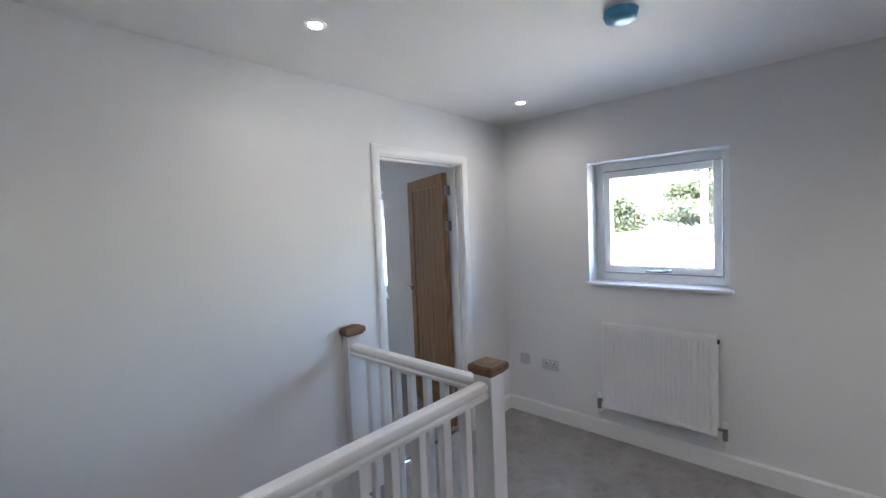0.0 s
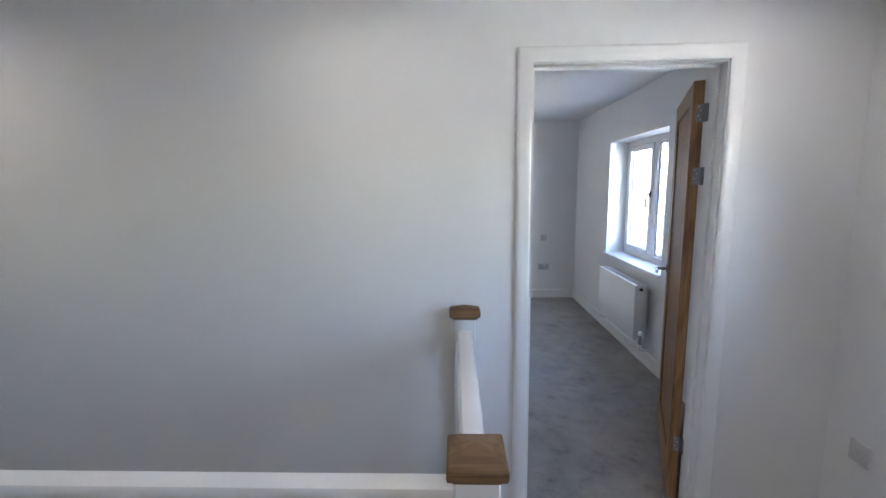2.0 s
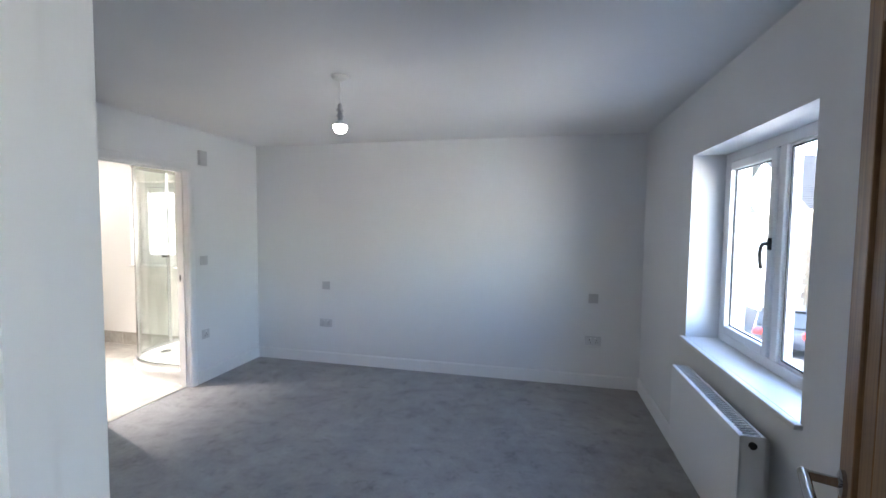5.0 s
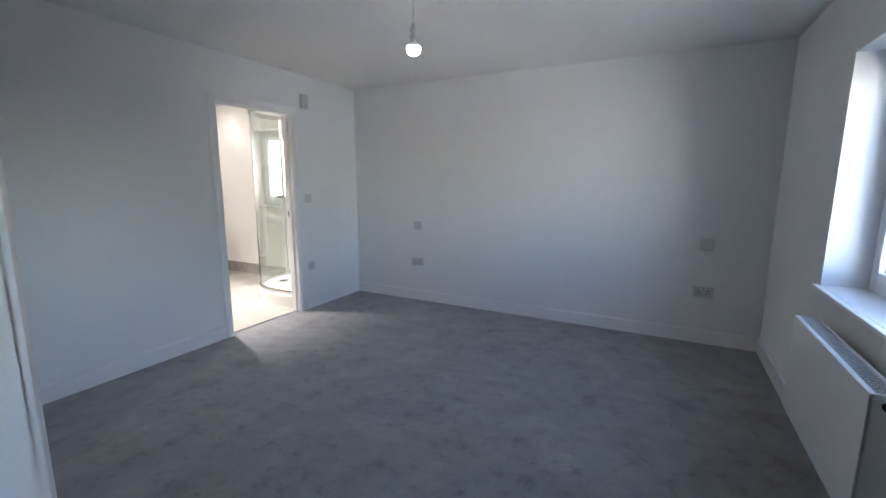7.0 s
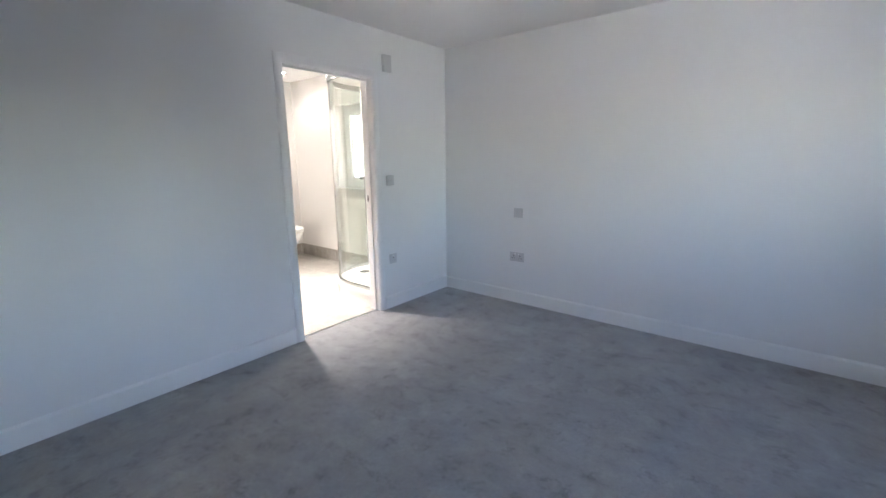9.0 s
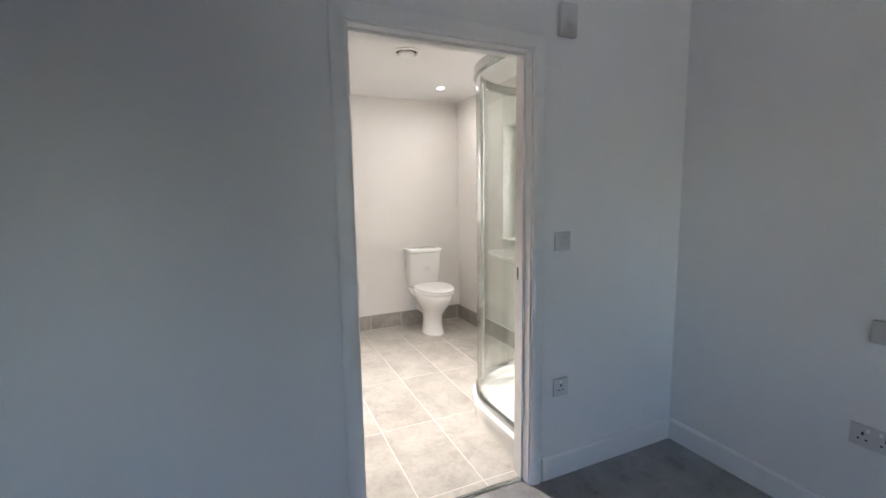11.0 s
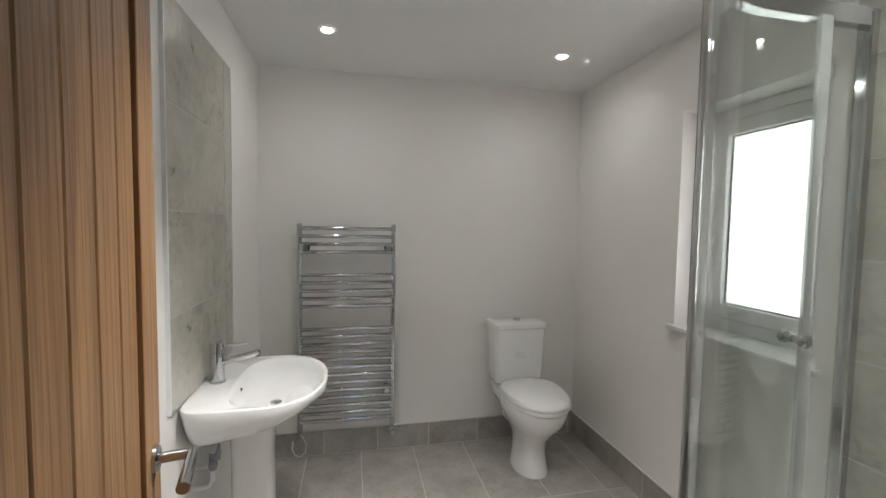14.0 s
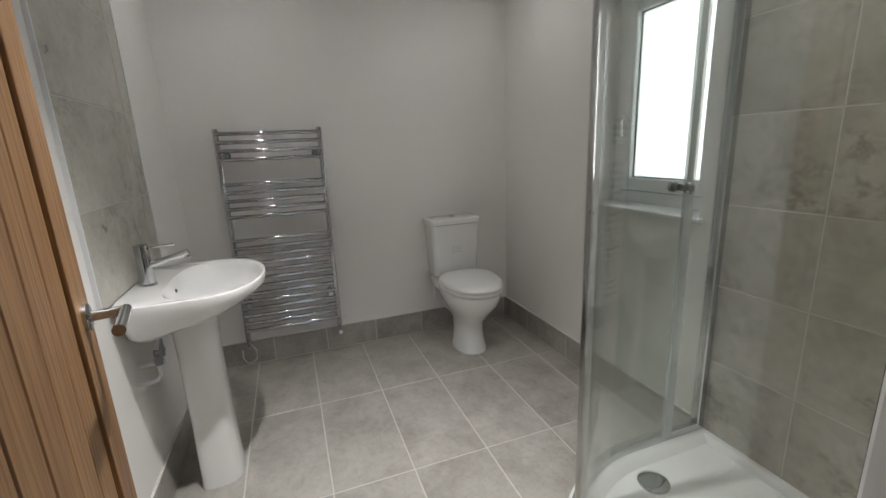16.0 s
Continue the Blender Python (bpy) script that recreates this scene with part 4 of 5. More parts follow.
bm_lathe(bm, (BX, YB + 0.262, 0.765), [(0.022, 0.0), (0.022, 0.004), (0.014, 0.006)], 20)
part("waste", bm, M["chrome"], basin, "chrome waste")
part("overflow", T(((BX, YB + 0.139, 0.822), (BX, YB + 0.130, 0.824), 0.009, 14)), M["black"], basin)
tap = thing("basin_tap", (BX + 0.012, YB + 0.056, BZ), "chrome mono mixer tap on the basin", "tap")
bm = bmesh.new()
bm_lathe(bm, (BX + 0.012, YB + 0.056, BZ - 0.002), [(0.030, 0), (0.030, 0.007), (0.025, 0.009), (0.024, 0.112), (0.0225, 0.114), (0.0225, 0.117), (0.024, 0.119), (0.024, 0.150), (0.021, 0.155)], 28)
part("body", bm, M["chrome"], tap)
part("spout", T(((BX + 0.012, YB + 0.075, BZ + 0.075), (BX + 0.012, YB + 0.205, BZ + 0.108), 0.0125, 16), ((BX + 0.012, YB + 0.195, BZ + 0.106), (BX + 0.012, YB + 0.199, BZ + 0.090), 0.011, 14)), M["chrome"], tap)
part("lever", T(((BX + 0.012, YB + 0.085, BZ + 0.140), (BX + 0.012, YB + 0.160, BZ + 0.143), 0.0048, 10)), M["chrome"], tap)
pipes = thing("basin_pipes", (BX + 0.15, YB + 0.03, 0.510), "white plastic waste pipe and isolating valves under the basin", "pipe")
bm = bmesh.new()
bm_pipe(bm, [(BX + 0.16, YB + 0.001, 0.545), (BX + 0.16, YB + 0.05, 0.545), (BX + 0.157, YB + 0.072, 0.550), (BX + 0.155, YB + 0.08, 0.570), (BX + 0.155, YB + 0.08, 0.620)], 0.0085, 10)
part("feed_pipe", bm, M["cable"], pipes)
part("isolator", T(((BX + 0.155, YB + 0.08, 0.605), (BX + 0.155, YB + 0.08, 0.660), 0.0125, 12), ((BX + 0.155, YB + 0.08, 0.615), (BX + 0.155, YB + 0.08, 0.630), 0.0155, 6), ((BX + 0.155, YB + 0.08, 0.640), (BX + 0.18, YB + 0.085, 0.640), 0.008, 8)), M["hinge"], pipes, "metal isolating valve")
part("isolator", T(((BX + 0.115, YB + 0.08, 0.620), (BX + 0.115, YB + 0.08, 0.700), 0.0125, 12), ((BX + 0.115, YB + 0.08, 0.635), (BX + 0.115, YB + 0.08, 0.650), 0.0155, 6)), M["hinge"], pipes, "metal isolating valve")
part("hose", T(((BX + 0.155, YB + 0.08, 0.660), (BX + 0.13, YB + 0.09, 0.728), 0.0065, 8)), M["plate"], pipes)
part("feed_pipe", T(((BX + 0.115, YB + 0.08, 0.590), (BX + 0.115, YB + 0.08, 0.620), 0.0085, 10), ((BX + 0.115, YB + 0.08, 0.595), (BX + 0.115, YB, 0.595), 0.0085, 10)), M["cable"], pipes)

# ---- bathroom: toilet ----
CY = 5.848
wc = thing("toilet", (XB + 0.35, CY, 0), "white ceramic close-coupled toilet with closed seat", "toilet")


def egg(x0, x1, w, z, n=44, sq=2.3):
    """An outline from x0 at the back to x1 at the rounded front, w wide."""
    out = []
    cx = x0 + (x1 - x0) * 0.42
    for i in range(n):
        t = 2 * math.pi * i / n
        c, s = math.cos(t), math.sin(t)
        x = cx + ((x1 - cx) if c >= 0 else (cx - x0)) * math.copysign(abs(c) ** (2 / (2.0 if c >= 0 else 3.2)), c)
        out.append((x, CY + w / 2 * math.copysign(abs(s) ** (2 / sq), s), z))
    return out


bm = bmesh.new()
bm_loft(bm, [egg(XB + 0.235, XB + 0.50, 0.215, 0.0), egg(XB + 0.235, XB + 0.50, 0.217, 0.02), egg(XB + 0.24, XB + 0.485, 0.195, 0.06), egg(XB + 0.24, XB + 0.475, 0.178, 0.14), egg(XB + 0.235, XB + 0.49, 0.19, 0.21), egg(XB + 0.20, XB + 0.56, 0.26, 0.28), egg(XB + 0.18, XB + 0.625, 0.335, 0.35), egg(XB + 0.17, XB + 0.645, 0.360, 0.40), egg(XB + 0.17, XB + 0.648, 0.362, 0.425), egg(XB + 0.175, XB + 0.64, 0.352, 0.434)])
part("pan", bm, M["ceramic"], wc)
part("shelf", B((XB + 0.012, XB + 0.26, CY - 0.15, CY + 0.15, 0.36, 0.436), bevel=0.02, seg=3), M["ceramic"], wc)
bm = bmesh.new()
bm_loft(bm, [egg(XB + 0.20, XB + 0.652, 0.366, 0.438), egg(XB + 0.195, XB + 0.658, 0.372, 0.444), egg(XB + 0.195, XB + 0.658, 0.372, 0.454), egg(XB + 0.20, XB + 0.652, 0.366, 0.459)])
part("seat", bm, M["plastic"], wc)
bm = bmesh.new()
bm_loft(bm, [egg(XB + 0.20, XB + 0.654, 0.368, 0.463), egg(XB + 0.195, XB + 0.660, 0.375, 0.468), egg(XB + 0.195, XB + 0.660, 0.375, 0.480), egg(XB + 0.205, XB + 0.645, 0.360, 0.492), egg(XB + 0.24, XB + 0.59, 0.30, 0.498)])
part("lid", bm, M["plastic"], wc)
part("seat_hinge", T(((XB + 0.205, CY - 0.085, 0.45), (XB + 0.205, CY - 0.055, 0.45), 0.012), ((XB + 0.205, CY + 0.055, 0.45), (XB + 0.205, CY + 0.085, 0.45), 0.012)), M["chrome"], wc)
bm = bmesh.new()


def rrect(x0, x1, w, z, r=0.035, n=6):
    pts = []
    for (cx, cyy, a0) in ((x1 - r, CY + w / 2 - r, 0), (x0 + r * 0.4, CY + w / 2 - r * 0.4, 90), (x0 + r * 0.4, CY - w / 2 + r * 0.4, 180), (x1 - r, CY - w / 2 + r, 270)):
        rr = r if a0 in (0, 270) else r * 0.4
        pts += [(cx + rr * math.cos(radians(a0 + 90 * i / n)), cyy + rr * math.sin(radians(a0 + 90 * i / n)), z) for i in range(n + 1)]
    return pts


bm_loft(bm, [rrect(XB + 0.004, XB + 0.165, 0.295, 0.445), rrect(XB + 0.004, XB + 0.178, 0.312, 0.455), rrect(XB + 0.004, XB + 0.190, 0.350, 0.80), rrect(XB + 0.004, XB + 0.190, 0.350, 0.806)])
cist = part("cistern", bm, M["ceramic"], wc)
bm = bmesh.new()
bm_loft(bm, [rrect(XB + 0.003, XB + 0.193, 0.356, 0.808), rrect(XB + 0.003, XB + 0.202, 0.370, 0.812), rrect(XB + 0.003, XB + 0.202, 0.370, 0.836), rrect(XB + 0.006, XB + 0.195, 0.362, 0.846), rrect(XB + 0.02, XB + 0.17, 0.32, 0.850)])
part("cistern_lid", bm, M["ceramic"], wc)
bm = bmesh.new()
bm_lathe(bm, (XB + 0.10, CY, 0.849), [(0.026, 0), (0.026, 0.006), (0.021, 0.008), (0.020, 0.006)], 28)
part("flush_button", bm, M["chrome"], wc, "chrome dual flush button")
part("sticker", B((XB + 0.1892, XB + 0.1915, CY - 0.05, CY + 0.05, 0.61, 0.668)), M["plastic"], cist, "small white label with grey lines")
for i in range(5):
    part("print_line", B((XB + 0.1914, XB + 0.1921, CY - 0.042, CY + 0.042 - 0.02 * (i % 2), 0.618 + 0.010 * i, 0.621 + 0.010 * i)), M["plate"], cist)
part("pan_connector", T(((XB + 0.001, CY - 0.0, 0.19), (XB + 0.25, CY, 0.19), 0.05, 24), ((XB + 0.03, CY - 0.12, 0.34), (XB + 0.03, CY - 0.12, 0.25), 0.012, 12), ((XB + 0.27, CY - 0.12, 0.30), (XB + 0.27, CY - 0.075, 0.30), 0.03, 20)), M["plastic"], wc, "white plastic connectors")

# ---- bathroom: quadrant shower ----
SX, SY, SR = -1.80, 5.39, 0.56     # outer edges of the tray, and its bow
SC = (SX + SR, SY + SR)
TRAY = 0.135


def tray_outline(inset, z, r=SR):
    rr = r - inset
    pts = [(XE1 - 0.002 - inset * 0.4, SY + inset), *arc(SC, rr, 270, 180, 24), (SX + inset, YF - 0.002 - inset * 0.4), (XE1 - 0.002 - inset * 0.4, YF - 0.002 - inset * 0.4)]
    return [(x, y, z) for x, y in pts]


tray = thing("shower_tray", (-1.3, 5.9, 0), "white raised quadrant shower tray in the corner", "shower tray")
bm = bmesh.new()
bm_loft(bm, [tray_outline(0.012, 0.0), tray_outline(0.012, 0.09), tray_outline(0.0, 0.095), tray_outline(0.0, TRAY - 0.008), tray_outline(0.008, TRAY), tray_outline(0.062, TRAY), tray_outline(0.080, TRAY - 0.008), tray_outline(0.10, TRAY - 0.028), tray_outline(0.16, TRAY - 0.032)])
part("tray", bm, M["ceramic"], tray)
bm = bmesh.new()
bm_lathe(bm, (-1.63, 5.93, TRAY - 0.034), [(0.055, 0), (0.055, 0.008), (0.048, 0.013), (0.02, 0.016)], 32)
part("waste_cover", bm, M["chrome"], tray, "domed chrome waste cover")

GT = 2.115
enc = thing("shower_enclosure", (-1.35, 5.45, TRAY), "quadrant shower enclosure of clear glass in chrome profiles", "shower")
IN = 0.035
GC, GR = SC, SR - IN
near = [(XE1 - 0.03, SY + IN), *arc(GC, GR, 270, 221, 18)]
slide = [*arc(GC, GR - 0.022, 228, 180, 20), (SX + IN + 0.022, 6.10)]
far = [*arc(GC, GR, 192, 180, 6), (SX + IN, YF - 0.03)]
for nm, path, z0, z1 in (("fixed_panel", near, TRAY + 0.03, GT - 0.02), ("sliding_door", slide, TRAY + 0.025, GT - 0.03), ("fixed_panel", far, TRAY + 0.03, GT - 0.02)):
    bm = bmesh.new()
    bm_strip(bm, path, 0.006, z0, z1)
    g = part(nm, bm, M["shower_glass"], enc, "clear toughened glass")
    g.visible_shadow = False
path = [(XE1 - 0.004, SY + IN), *arc(GC, GR, 270, 180, 30), (SX + IN, YF - 0.004)]
for nm, z0, z1 in (("top_rail", GT - 0.035, GT + 0.015), ("bottom_rail", TRAY, TRAY + 0.032)):
    bm = bmesh.new()
    bm_strip(bm, path, 0.032, z0, z1)
    part(nm, bm, M["chrome"], enc)
part("wall_profile", B((XE1 - 0.034, XE1 - 0.002, SY + IN - 0.018, SY + IN + 0.018, TRAY, GT + 0.01), bevel=0.004), M["chrome"], enc)
part("wall_profile", B((SX + IN - 0.018, SX + IN + 0.018, YF - 0.044, YF - 0.010, TRAY, GT + 0.01), bevel=0.004), M["chrome"], enc)


def on_arc(r, a):
    return (GC[0] + r * math.cos(radians(a)), GC[1] + r * math.sin(radians(a)))


e0, e1 = on_arc(GR, 221), on_arc(GR - 0.022, 228)
bm = bmesh.new()
bm_strip(bm, arc(GC, GR, 223, 219.5, 3), 0.014, TRAY + 0.03, GT - 0.03)
part("edge_profile", bm, M["chrome"], enc)
bm = bmesh.new()
bm_strip(bm, arc(GC, GR - 0.022, 229, 225.5, 3), 0.012, TRAY + 0.03, GT - 0.03)
part("seal_strip", bm, M["rubber"], enc, "translucent seal strip")
bm = bmesh.new()
bm_strip(bm, [(SX + IN + 0.022, 6.085), (SX + IN + 0.022, 6.125)], 0.012, TRAY + 0.03, GT - 0.03)
part("seal_strip", bm, M["rubber"], enc, "translucent seal strip")
part("edge_profile", B((SX + IN - 0.006, SX + IN + 0.006, 6.125, 6.140, TRAY + 0.03, GT - 0.03)), M["chrome"], enc)
KX, KY, KZ = SX + IN + 0.022, 6.065, 1.150
bm = bmesh.new()
bm_lathe(bm, (KX + 0.004, KY, KZ), [(0.012, 0), (0.010, 0.012), (0.018, 0.020), (0.019, 0.032), (0.013, 0.038)], 24, "X")
bm_lathe(bm, (KX - 0.004, KY, KZ), [(0.012, 0), (0.010, -0.012), (0.018, -0.020), (0.019, -0.032), (0.013, -0.038)], 24, "X")
part("knob", bm, M["chrome"], enc, "round chrome door knob")
# ---- tiled surfaces, piece by piece ----
random.seed(4)


def tile_mesh(w, h, t, material, name="tile"):
    """A tile lying in x and y, centred, its face up."""
    bm = bmesh.new()
    e = 0.0018
    bm_loft(bm, [[(-w / 2, -h / 2, 0), (w / 2, -h / 2, 0), (w / 2, h / 2, 0), (-w / 2, h / 2, 0)], [(-w / 2, -h / 2, t - e), (w / 2, -h / 2, t - e), (w / 2, h / 2, t - e), (-w / 2, h / 2, t - e)], [(-w / 2 + e, -h / 2 + e, t), (w / 2 - e, -h / 2 + e, t), (w / 2 - e, h / 2 - e, t), (-w / 2 + e, h / 2 - e, t)]], False, True)
    return mesh_of(name, bm, material)


def lay(parent, axes, u_cuts, v_cuts, at, material, name="tile", t=0.006, joint=0.005):
    """Tiles between the cuts; axes gives the pose of the plane (u, v, normal) and at its offset."""
    cache = {}
    for u0, u1 in zip(u_cuts, u_cuts[1:]):
        for v0, v1 in zip(v_cuts, v_cuts[1:]):
            w, h = round(u1 - u0 - joint, 4), round(v1 - v0 - joint, 4)
            if w < 0.01 or h < 0.01:
                continue
            me = cache.setdefault((w, h), None) or tile_mesh(w, h, t, material, name)
            cache[(w, h)] = me
            ob = new(name, me)
            tilt = Matrix.Rotation(random.uniform(-0.0006, 0.0006), 4, "X") @ Matrix.Rotation(random.uniform(-0.0006, 0.0006), 4, "Y")
            ob.matrix_basis = at @ axes @ Matrix.Translation(((u0 + u1) / 2, (v0 + v1) / 2, random.uniform(-0.0002, 0.0002))) @ tilt
            ob.parent = parent


def cuts(lo, hi, start, step):
    out = [lo]
    v = start
    while v < hi - 0.012:
        if v > lo + 0.012:
            out.append(v)
        v += step
    return out + [hi]


FLAT = Matrix.Identity(4)
ON_Y = Matrix(((1, 0, 0, 0), (0, 0, -1, 0), (0, 1, 0, 0), (0, 0, 0, 1)))     # wall facing -y: u along x, v up
ON_Y2 = Matrix(((-1, 0, 0, 0), (0, 0, 1, 0), (0, 1, 0, 0), (0, 0, 0, 1)))    # wall facing +y: u along -x
ON_XP = Matrix(((0, 0, 1, 0), (1, 0, 0, 0), (0, 1, 0, 0), (0, 0, 0, 1)))     # wall facing +x: u along y
ON_XM = Matrix(((0, 0, -1, 0), (-1, 0, 0, 0), (0, 1, 0, 0), (0, 0, 0, 1)))   # wall facing -x: u along -y

floor_b = structure("floor_bathroom", B((XB, XE1, YB, YF, -0.28, -0.0013), (XE1, XE0 - 0.052, D2[0] - 0.02, D2[1] + 0.02, -0.28, -0.0013)), M["grout"], "grey stone-look floor tiles with pale grout", "floor")
lay(floor_b, FLAT, cuts(XB, XE1, XB + 0.655, 0.655), cuts(YB, YF, 4.505, 0.336), Matrix.Translation((0, 0, -0.006)), M["tile"])
lay(floor_b, FLAT, [XE1, XE0 - 0.055], cuts(D2[0], D2[1], 4.841, 0.336), Matrix.Translation((0, 0, -0.006)), M["tile"])

TS = 0.160
sk = structure("baseboard_bathroom_far", B((XB, XB + 0.0098, YB, YF, 0, TS)), M["grout"], "grey stone-look tile skirting", "skirting")
lay(sk, ON_XP, cuts(YB, YF, 4.61, 0.336), [0.002, TS], Matrix.Translation((XB + 0.003, 0, 0)), M["tile"], t=0.008)
sk = structure("baseboard_bathroom_window", B((XB + 0.012, SX, YF - 0.0098, YF, 0, TS)), M["grout"], "grey stone-look tile skirting", "skirting")
lay(sk, ON_Y, cuts(XB + 0.012, SX, XB + 0.33, 0.45), [0.002, TS], Matrix.Translation((0, YF - 0.003, 0)), M["tile"], t=0.008)
sk = structure("baseboard_bathroom_basin", B((XB + 0.012, XE1, YB, YB + 0.0098, 0, TS)), M["grout"], "grey stone-look tile skirting", "skirting")
lay(sk, ON_Y2, [-v for v in reversed(cuts(XB + 0.012, XE1, XB + 0.33, 0.45))], [0.002, TS], Matrix.Translation((0, YB + 0.003, 0)), M["tile"], t=0.008)

sp = thing("splashback", (BX, YB, 0.9), "tall grey tiled splashback panel above the basin", "splashback")
S0, S1 = -2.850, -2.165
part("backing", B((S0, S1, YB, YB + 0.0098, 0.872, 2.160)), M["grout"], sp)
for sx in (S1, S0 - 0.006):
    part("edge_trim", B((sx, sx + 0.006, YB, YB + 0.013, 0.872, 2.160)), M["upvc"], sp, "white tile trim")
sp.matrix_basis = Matrix.Identity(4)
for o in sp.children:
    o.matrix_parent_inverse = Matrix.Identity(4)
lay(sp, ON_Y2, [-S1, (-S1 - S0) / 2 + 0.24, -S0], [0.872, 1.172, 1.503, 1.834, 2.160], Matrix.Translation((0, YB + 0.003, 0)), M["wall_tile"], t=0.008, joint=0.003)

for nm, axes, at, us, label in (("wall_tiling_window", ON_Y, Matrix.Translation((0, YF - 0.003, 0)), cuts(SX - 0.01, XE1 - 0.010, -1.45, 0.62), "grey stone-look shower wall tiles"),
                                ("wall_tiling_door", ON_XM, Matrix.Translation((XE1 - 0.003, 0, 0)), [-v for v in reversed(cuts(SY - 0.01, YF - 0.010, 5.70, 0.62))], "grey stone-look shower wall tiles beside the doorway")):
    if axes is ON_Y:
        t = structure(nm, B((SX - 0.01, XE1, YF - 0.0078, YF, TRAY, CEIL)), M["grout"], label, "wall tiles")
    else:
        t = structure(nm, B((XE1 - 0.0078, XE1, SY - 0.01, YF - 0.0078, TRAY, CEIL)), M["grout"], label, "wall tiles")
    lay(t, axes, us, [TRAY, 0.445, 0.757, 1.070, 1.382, 1.693, 2.006, 2.318, CEIL], at, M["wall_tile"], joint=0.003)

# ---- outdoors ----
GZ = -2.75
bm = bmesh.new()
bm_box(bm, -400, 900, -600, 600, GZ - 0.3, GZ)
tagged(part("ground", bm, M["paving"]), "pale paved ground round the houses", "ground", "", "structure")
tagged(part("road", B((4.3, 40.0, 5.0, 45.0, GZ, GZ + 0.012)), M["asphalt"]), "dark asphalt access road", "road", "", "structure")


def gable_house(name, label, x0, x1, y0, y1, eaves, ridge, ridge_axis, quoin_corner, windows):
    """A rendered house; windows: (face, a0, a1, z0, z1)."""
    h = thing(name, ((x0 + x1) / 2, (y0 + y1) / 2, GZ), label, "house")
    bm = bmesh.new()
    if ridge_axis == "x":
        m_ = (y0 + y1) / 2
        bm_loft(bm, [[(x, y0, GZ), (x, y1, GZ), (x, y1, eaves), (x, m_, ridge), (x, y0, eaves)] for x in (x0, x1)])
    else:
        m_ = (x0 + x1) / 2
        bm_loft(bm, [[(x0, y, GZ), (x1, y, GZ), (x1, y, eaves), (m_, y, ridge), (x0, y, eaves)] for y in (y0, y1)])
    part("walls", bm, M["render"], h)
    ov = 0.3
    for s in (0, 1):
        bm = bmesh.new()
        n = 26
        for i in range(n):
            f0, f1 = i / n, (i + 1) / n
            if ridge_axis == "x":
                ya, yb = (y0 - ov, m_) if s == 0 else (y1 + ov, m_)
                drop = (ridge - eaves) / ((y1 - y0) / 2) * ov
                za, zb = eaves - drop + 0.06, ridge + 0.06
                p0, p1 = (ya + (yb - ya) * f0, za + (zb - za) * f0), (ya + (yb - ya) * f1, za + (zb - za) * f1)
                ring = [(p0[0], p0[1]), (p0[0], p0[1] + 0.05), (p1[0], p1[1] + 0.025), (p1[0], p1[1])]
                bm_loft(bm, [[(x, a, b) for a, b in ring] for x in (x0 - ov, x1 + ov)])
            else:
                xa, xb = (x0 - ov, m_) if s == 0 else (x1 + ov, m_)
                drop = (ridge - eaves) / ((x1 - x0) / 2) * ov
                za, zb = eaves - drop + 0.06, ridge + 0.06
                p0, p1 = (xa + (xb - xa) * f0, za + (zb - za) * f0), (xa + (xb - xa) * f1, za + (zb - za) * f1)
                ring = [(p0[0], p0[1]), (p0[0], p0[1] + 0.05), (p1[0], p1[1] + 0.025), (p1[0], p1[1])]
                bm_loft(bm, [[(a, y, b) for a, b in ring] for y in (y0 - ov, y1 + ov)])
        part("roof_slope", bm, M["slate"], h, "grey tiled roof slope")
    for cx, cyy in quoin_corner:
        z, i = GZ, 0
        while z < eaves - 0.3:
            lx, ly = (0.42, 0.24) if i % 2 else (0.24, 0.42)
            part("quoin", B((cx - (0.03 if cx == x0 else lx), cx + (lx if cx == x0 else 0.03), cyy - (0.03 if cyy == y0 else ly), cyy + (ly if cyy == y0 else 0.03), z, z + 0.30), bevel=0.01), M["quoin"], h)
            z += 0.31
            i += 1
    for face, a0, a1, z0, z1 in windows:
        def bx(p0, p1, d0, d1, q0, q1):
            return (x0 - d1, x0 - d0, p0, p1, q0, q1) if face == "west" else (p0, p1, y0 - d1, y0 - d0, q0, q1)
        mid = (a0 + a1) / 2
        w = part("window", B(bx(a0, a1, -0.05, 0.02, z0, z1), bevel=0.006), M["upvc"], h)
        for p0, p1 in ((a0 + 0.07, mid - 0.03), (mid + 0.03, a1 - 0.07)):
            part("pane", B(bx(p0, p1, 0.016, 0.024, z0 + 0.07, z1 - 0.07)), M["far_pane"], w)
        part("lintel", B(bx(a0 - 0.14, a1 + 0.14, -0.05, 0.03, z1, z1 + 0.20), bevel=0.01), M["quoin"], w)
        part("sill", B(bx(a0 - 0.10, a1 + 0.10, -0.05, 0.09, z0 - 0.14, z0), bevel=0.01), M["quoin"], w)
    return h


gable_house("house", "white rendered house with a gable end, buff quoins and grey roof", 13.6, 26.0, 23.0, 31.0, 2.50, 5.15, "x", [(13.6, 23.0)], [("south", 15.3, 16.7, 0.85, 1.95), ("south", 15.3, 16.7, -1.75, -0.55), ("west", 24.2, 25.2, -1.45, -0.35)])
gable_house("house", "white rendered house with buff quoins and grey tiled roof", -4.0, 10.9, 22.5, 29.0, 2.30, 4.45, "x", [(10.9, 22.5)], [])


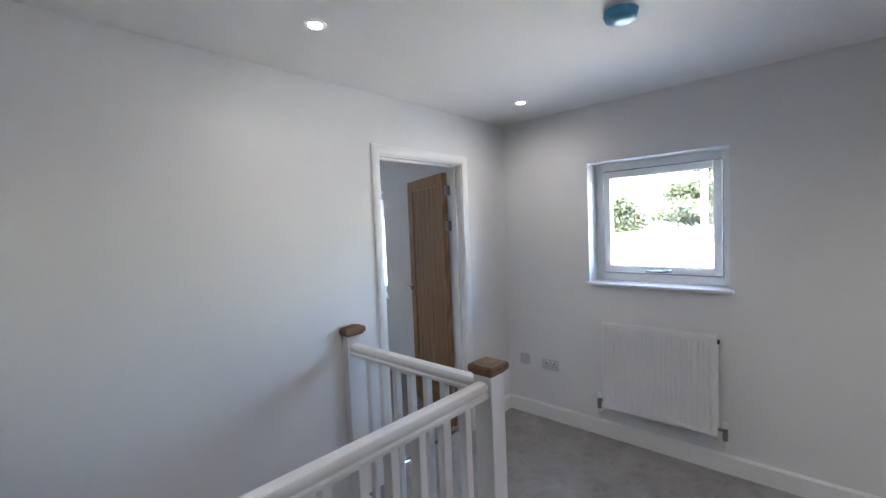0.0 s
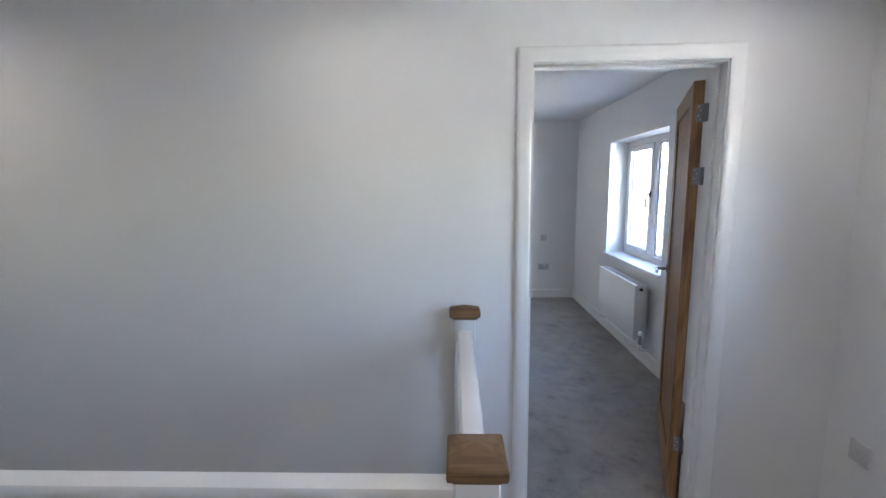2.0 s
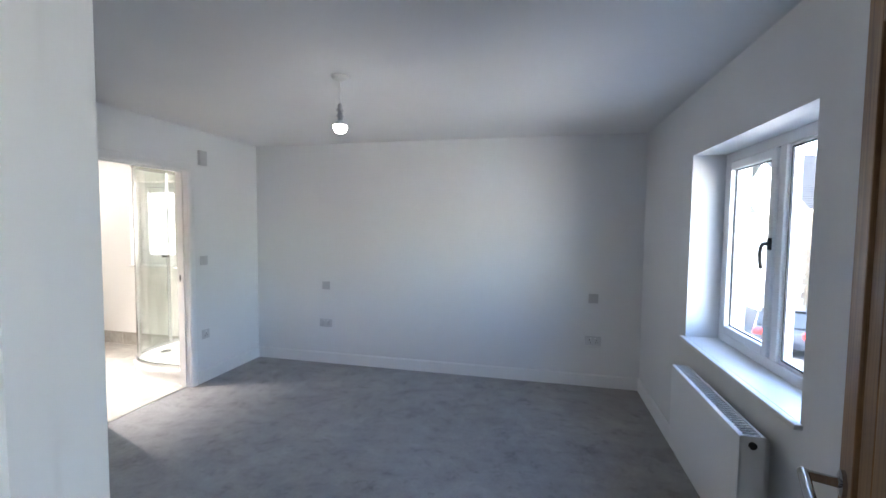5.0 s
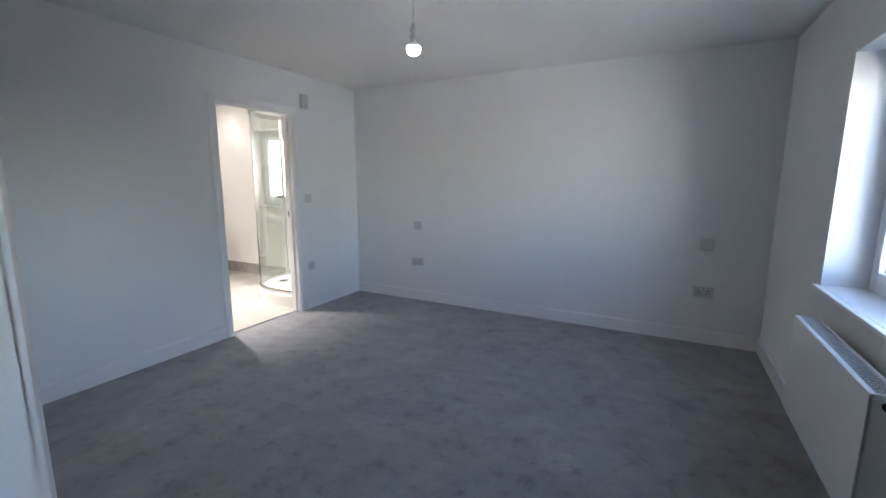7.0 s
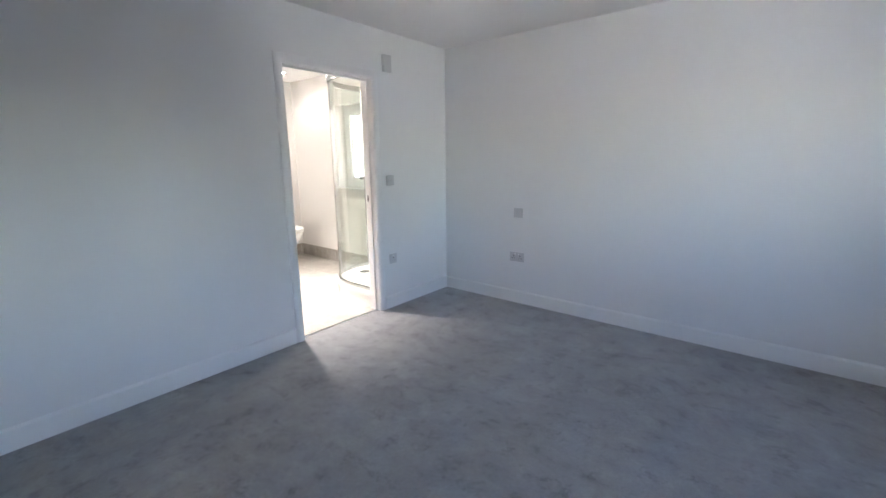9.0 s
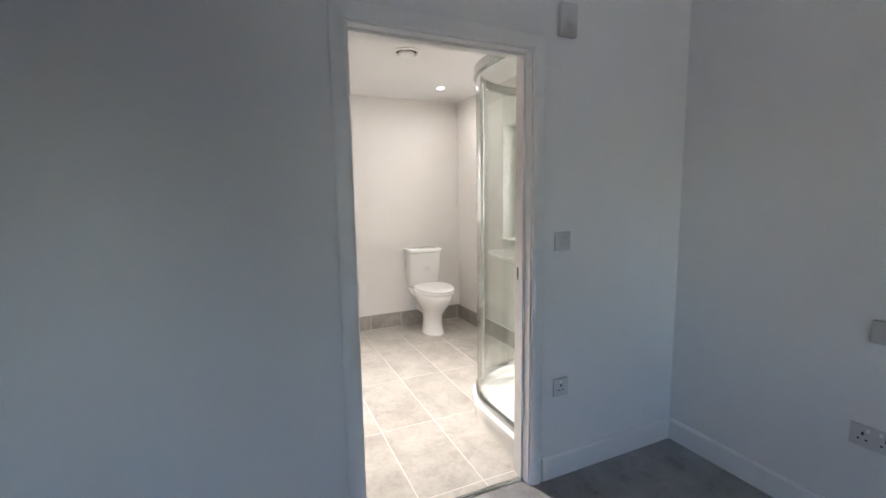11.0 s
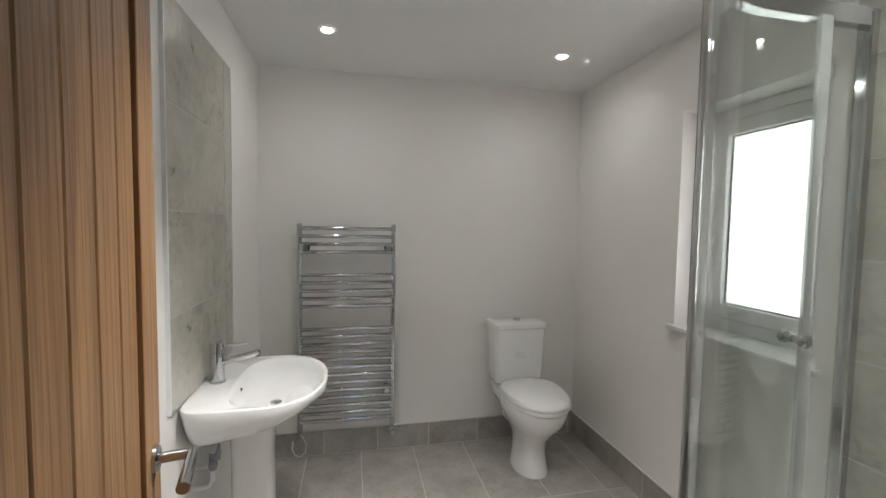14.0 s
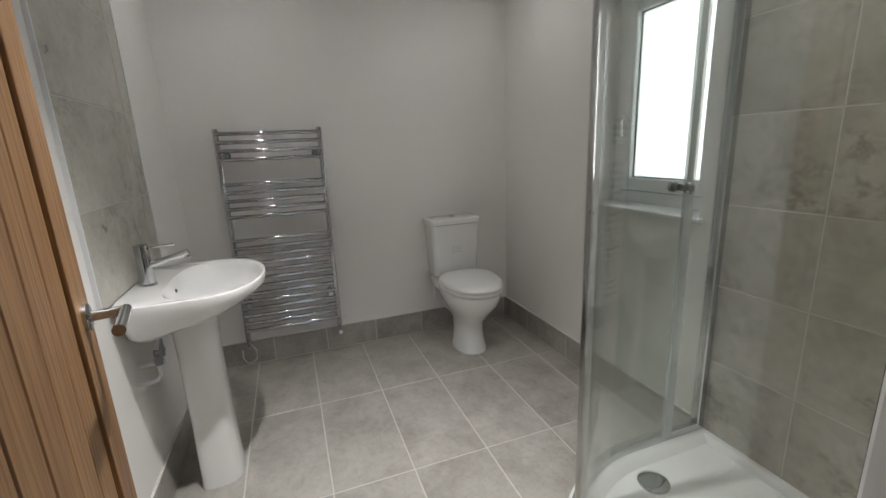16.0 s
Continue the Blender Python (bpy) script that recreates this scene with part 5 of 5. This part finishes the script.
def shed(name, label, x0, x1, y0, y1, top):
    h = thing(name, ((x0 + x1) / 2, (y0 + y1) / 2, GZ), label, "building")
    part("walls", B((x0, x1, y0, y1, GZ, top - 0.06)), M["render"], h)
    part("coping", B((x0 - 0.05, x1 + 0.05, y0 - 0.05, y1 + 0.05, top - 0.06, top), bevel=0.01), M["post"], h)
    return h


shed("outbuilding", "white rendered flat-roofed building beyond the landing window", 9.0, 14.0, -9.0, 3.70, 1.27)
pole = thing("garden_post", (8.6, 1.84, GZ), "tall pale post outside the landing window", "post")
part("shaft", T(((8.6, 1.84, GZ), (8.6, 1.84, 4.2), 0.05, 14)), M["post"], pole)
part("finial", T(((8.6, 1.84, 4.2), (8.6, 1.84, 4.26), 0.06, 14)), M["post"], pole)


def tree(name, label, x, y, height, spread, crown_base, leaves, seed, leaf=0.16):
    """A tapered trunk with limbs; the crown is many small leaf sprays gathered round the limb ends."""
    rnd = random.Random(seed)
    t = thing(name, (x, y, GZ), label, "tree")
    bm = bmesh.new()
    pts, p = [], Vector((x, y, GZ))
    for i in range(9):
        pts.append(p.copy())
        p += Vector((rnd.uniform(-0.12, 0.12), rnd.uniform(-0.12, 0.12), height / 9))
    for i, (a, b) in enumerate(zip(pts, pts[1:])):
        bm_tube(bm, a, b, 0.24 * (1 - i / 9) + 0.03, 10, 0.24 * (1 - (i + 1) / 9) + 0.03)
    part("trunk", bm, M["trunk"], t)
    bm = bmesh.new()
    tips = []
    for k in range(46):
        f = rnd.uniform(crown_base, 1.0)
        q = pts[min(8, int(f * 8))]
        ang = rnd.uniform(0, 2 * math.pi)
        reach = spread * (1.15 - f) / (1.15 - crown_base) * rnd.uniform(0.45, 1.0)
        e = q + Vector((math.cos(ang) * reach, math.sin(ang) * reach, rnd.uniform(-0.15, 0.5)))
        bm_tube(bm, q, e, 0.05, 6, 0.012)
        for g in (0.45, 0.7, 0.9, 1.0):
            tips.append((q.lerp(e, g), 0.20 + 0.34 * rnd.random()))
    part("limbs", bm, M["trunk"], t)
    verts, faces = [], []
    for i in range(leaves):
        c, r = tips[rnd.randrange(len(tips))]
        d = Vector((rnd.gauss(0, 1), rnd.gauss(0, 1), rnd.gauss(0, 0.6)))
        o = c + d * r * 0.62
        u = Vector((rnd.gauss(0, 1), rnd.gauss(0, 1), rnd.gauss(0, 1))).normalized()
        v = u.cross(Vector((rnd.gauss(0, 1), rnd.gauss(0, 1), rnd.gauss(0, 1)))).normalized()
        s1 = leaf * rnd.uniform(0.5, 1.2)
        s2 = s1 * rnd.uniform(0.3, 0.6)
        n0 = len(verts)
        verts += [o - u * s1, o + v * s2 - u * s1 * 0.2, o + u * s1, o - v * s2 + u * s1 * 0.1]
        faces.append((n0, n0 + 1, n0 + 2, n0 + 3))
    me = bpy.data.meshes.new("crown")
    me.from_pydata(verts, [], faces)
    me.materials.append(M["leaf"])
    cr = new("crown", me)
    cr.parent = t
    cr.matrix_parent_inverse = t.matrix_basis.inverted()
    tagged(cr, "", "", "", "stuff")
    return t


tree("tree", "dense dark green tree beyond the white building", 19.5, 7.2, 5.9, 1.6, 0.35, 24000, 3, 0.11)
tree("tree", "tall conifer with spreading light branches", 19.0, 3.4, 9.5, 3.0, 0.30, 24000, 5, 0.09)
tree("tree", "tall conifer with spreading light branches", 22.0, 1.4, 9.0, 3.0, 0.30, 20000, 8, 0.09)
tree("tree", "broad green tree behind the garden", 26.0, 12.2, 5.4, 2.8, 0.25, 12000, 11)


def car(name, label, x, y, turn, paint_mat, seed=0):
    """A parked hatchback: body, glasshouse, wheels, lights and plate, built along its own +x and then turned."""
    c = new(name)
    tagged(c, label, "car")
    side = [(-2.0, 0.28), (-2.05, 0.62), (-1.92, 0.92), (-1.2, 0.98), (0.7, 0.96), (1.75, 0.80), (2.0, 0.60), (2.0, 0.28)]
    bm = bmesh.new()
    bm_loft(bm, [[(px, w * (0.90 if pz > 0.9 else 1), pz) for px, pz in side] for w in (-0.86, 0.86)])
    bmesh.ops.bevel(bm, geom=bm.edges[:], offset=0.05, segments=2, affect="EDGES")
    part("body", bm, paint_mat, c)
    top = [(-1.75, 0.94), (-1.45, 1.36), (-1.1, 1.46), (0.1, 1.46), (0.95, 0.95)]
    bm = bmesh.new()
    bm_loft(bm, [[(px, s * (0.76 if pz < 1.2 else 0.62), pz) for px, pz in top] for s in (-1, 1)])
    bmesh.ops.bevel(bm, geom=bm.edges[:], offset=0.04, segments=2, affect="EDGES")
    part("glasshouse", bm, M["car_glass"], c)
    part("roof", B((-1.30, 0.05, -0.60, 0.60, 1.455, 1.485), bevel=0.012), paint_mat, c)
    for wx in (-1.25, 1.25):
        for wy in (-0.80, 0.80):
            w = part("wheel", T(((wx, wy - 0.09, 0.31), (wx, wy + 0.09, 0.31), 0.31, 24)), M["tyre"], c)
            part("rim", T(((wx, wy - 0.095, 0.31), (wx, wy + 0.095, 0.31), 0.19, 16)), M["hinge"], w)
    for wy in (-0.66, 0.66):
        part("tail_light", B((-2.06, -1.96, wy - 0.14, wy + 0.14, 0.66, 0.86), bevel=0.02), M["car_red"], c)
    part("number_plate", B((-2.075, -2.05, -0.26, 0.26, 0.50, 0.61)), M["yellow"], c, "yellow rear plate")
    c.matrix_basis = pose(x, y, GZ + 0.012, 0, 0, turn)
    return c


car("parked_car", "dark parked hatchback with red tail lights on the road", 11.25, 20.0, 64, M["car_dark"])
car("parked_car", "dark blue parked hatchback near the quoined house", 7.6, 20.9, 180, M["car_blue"])
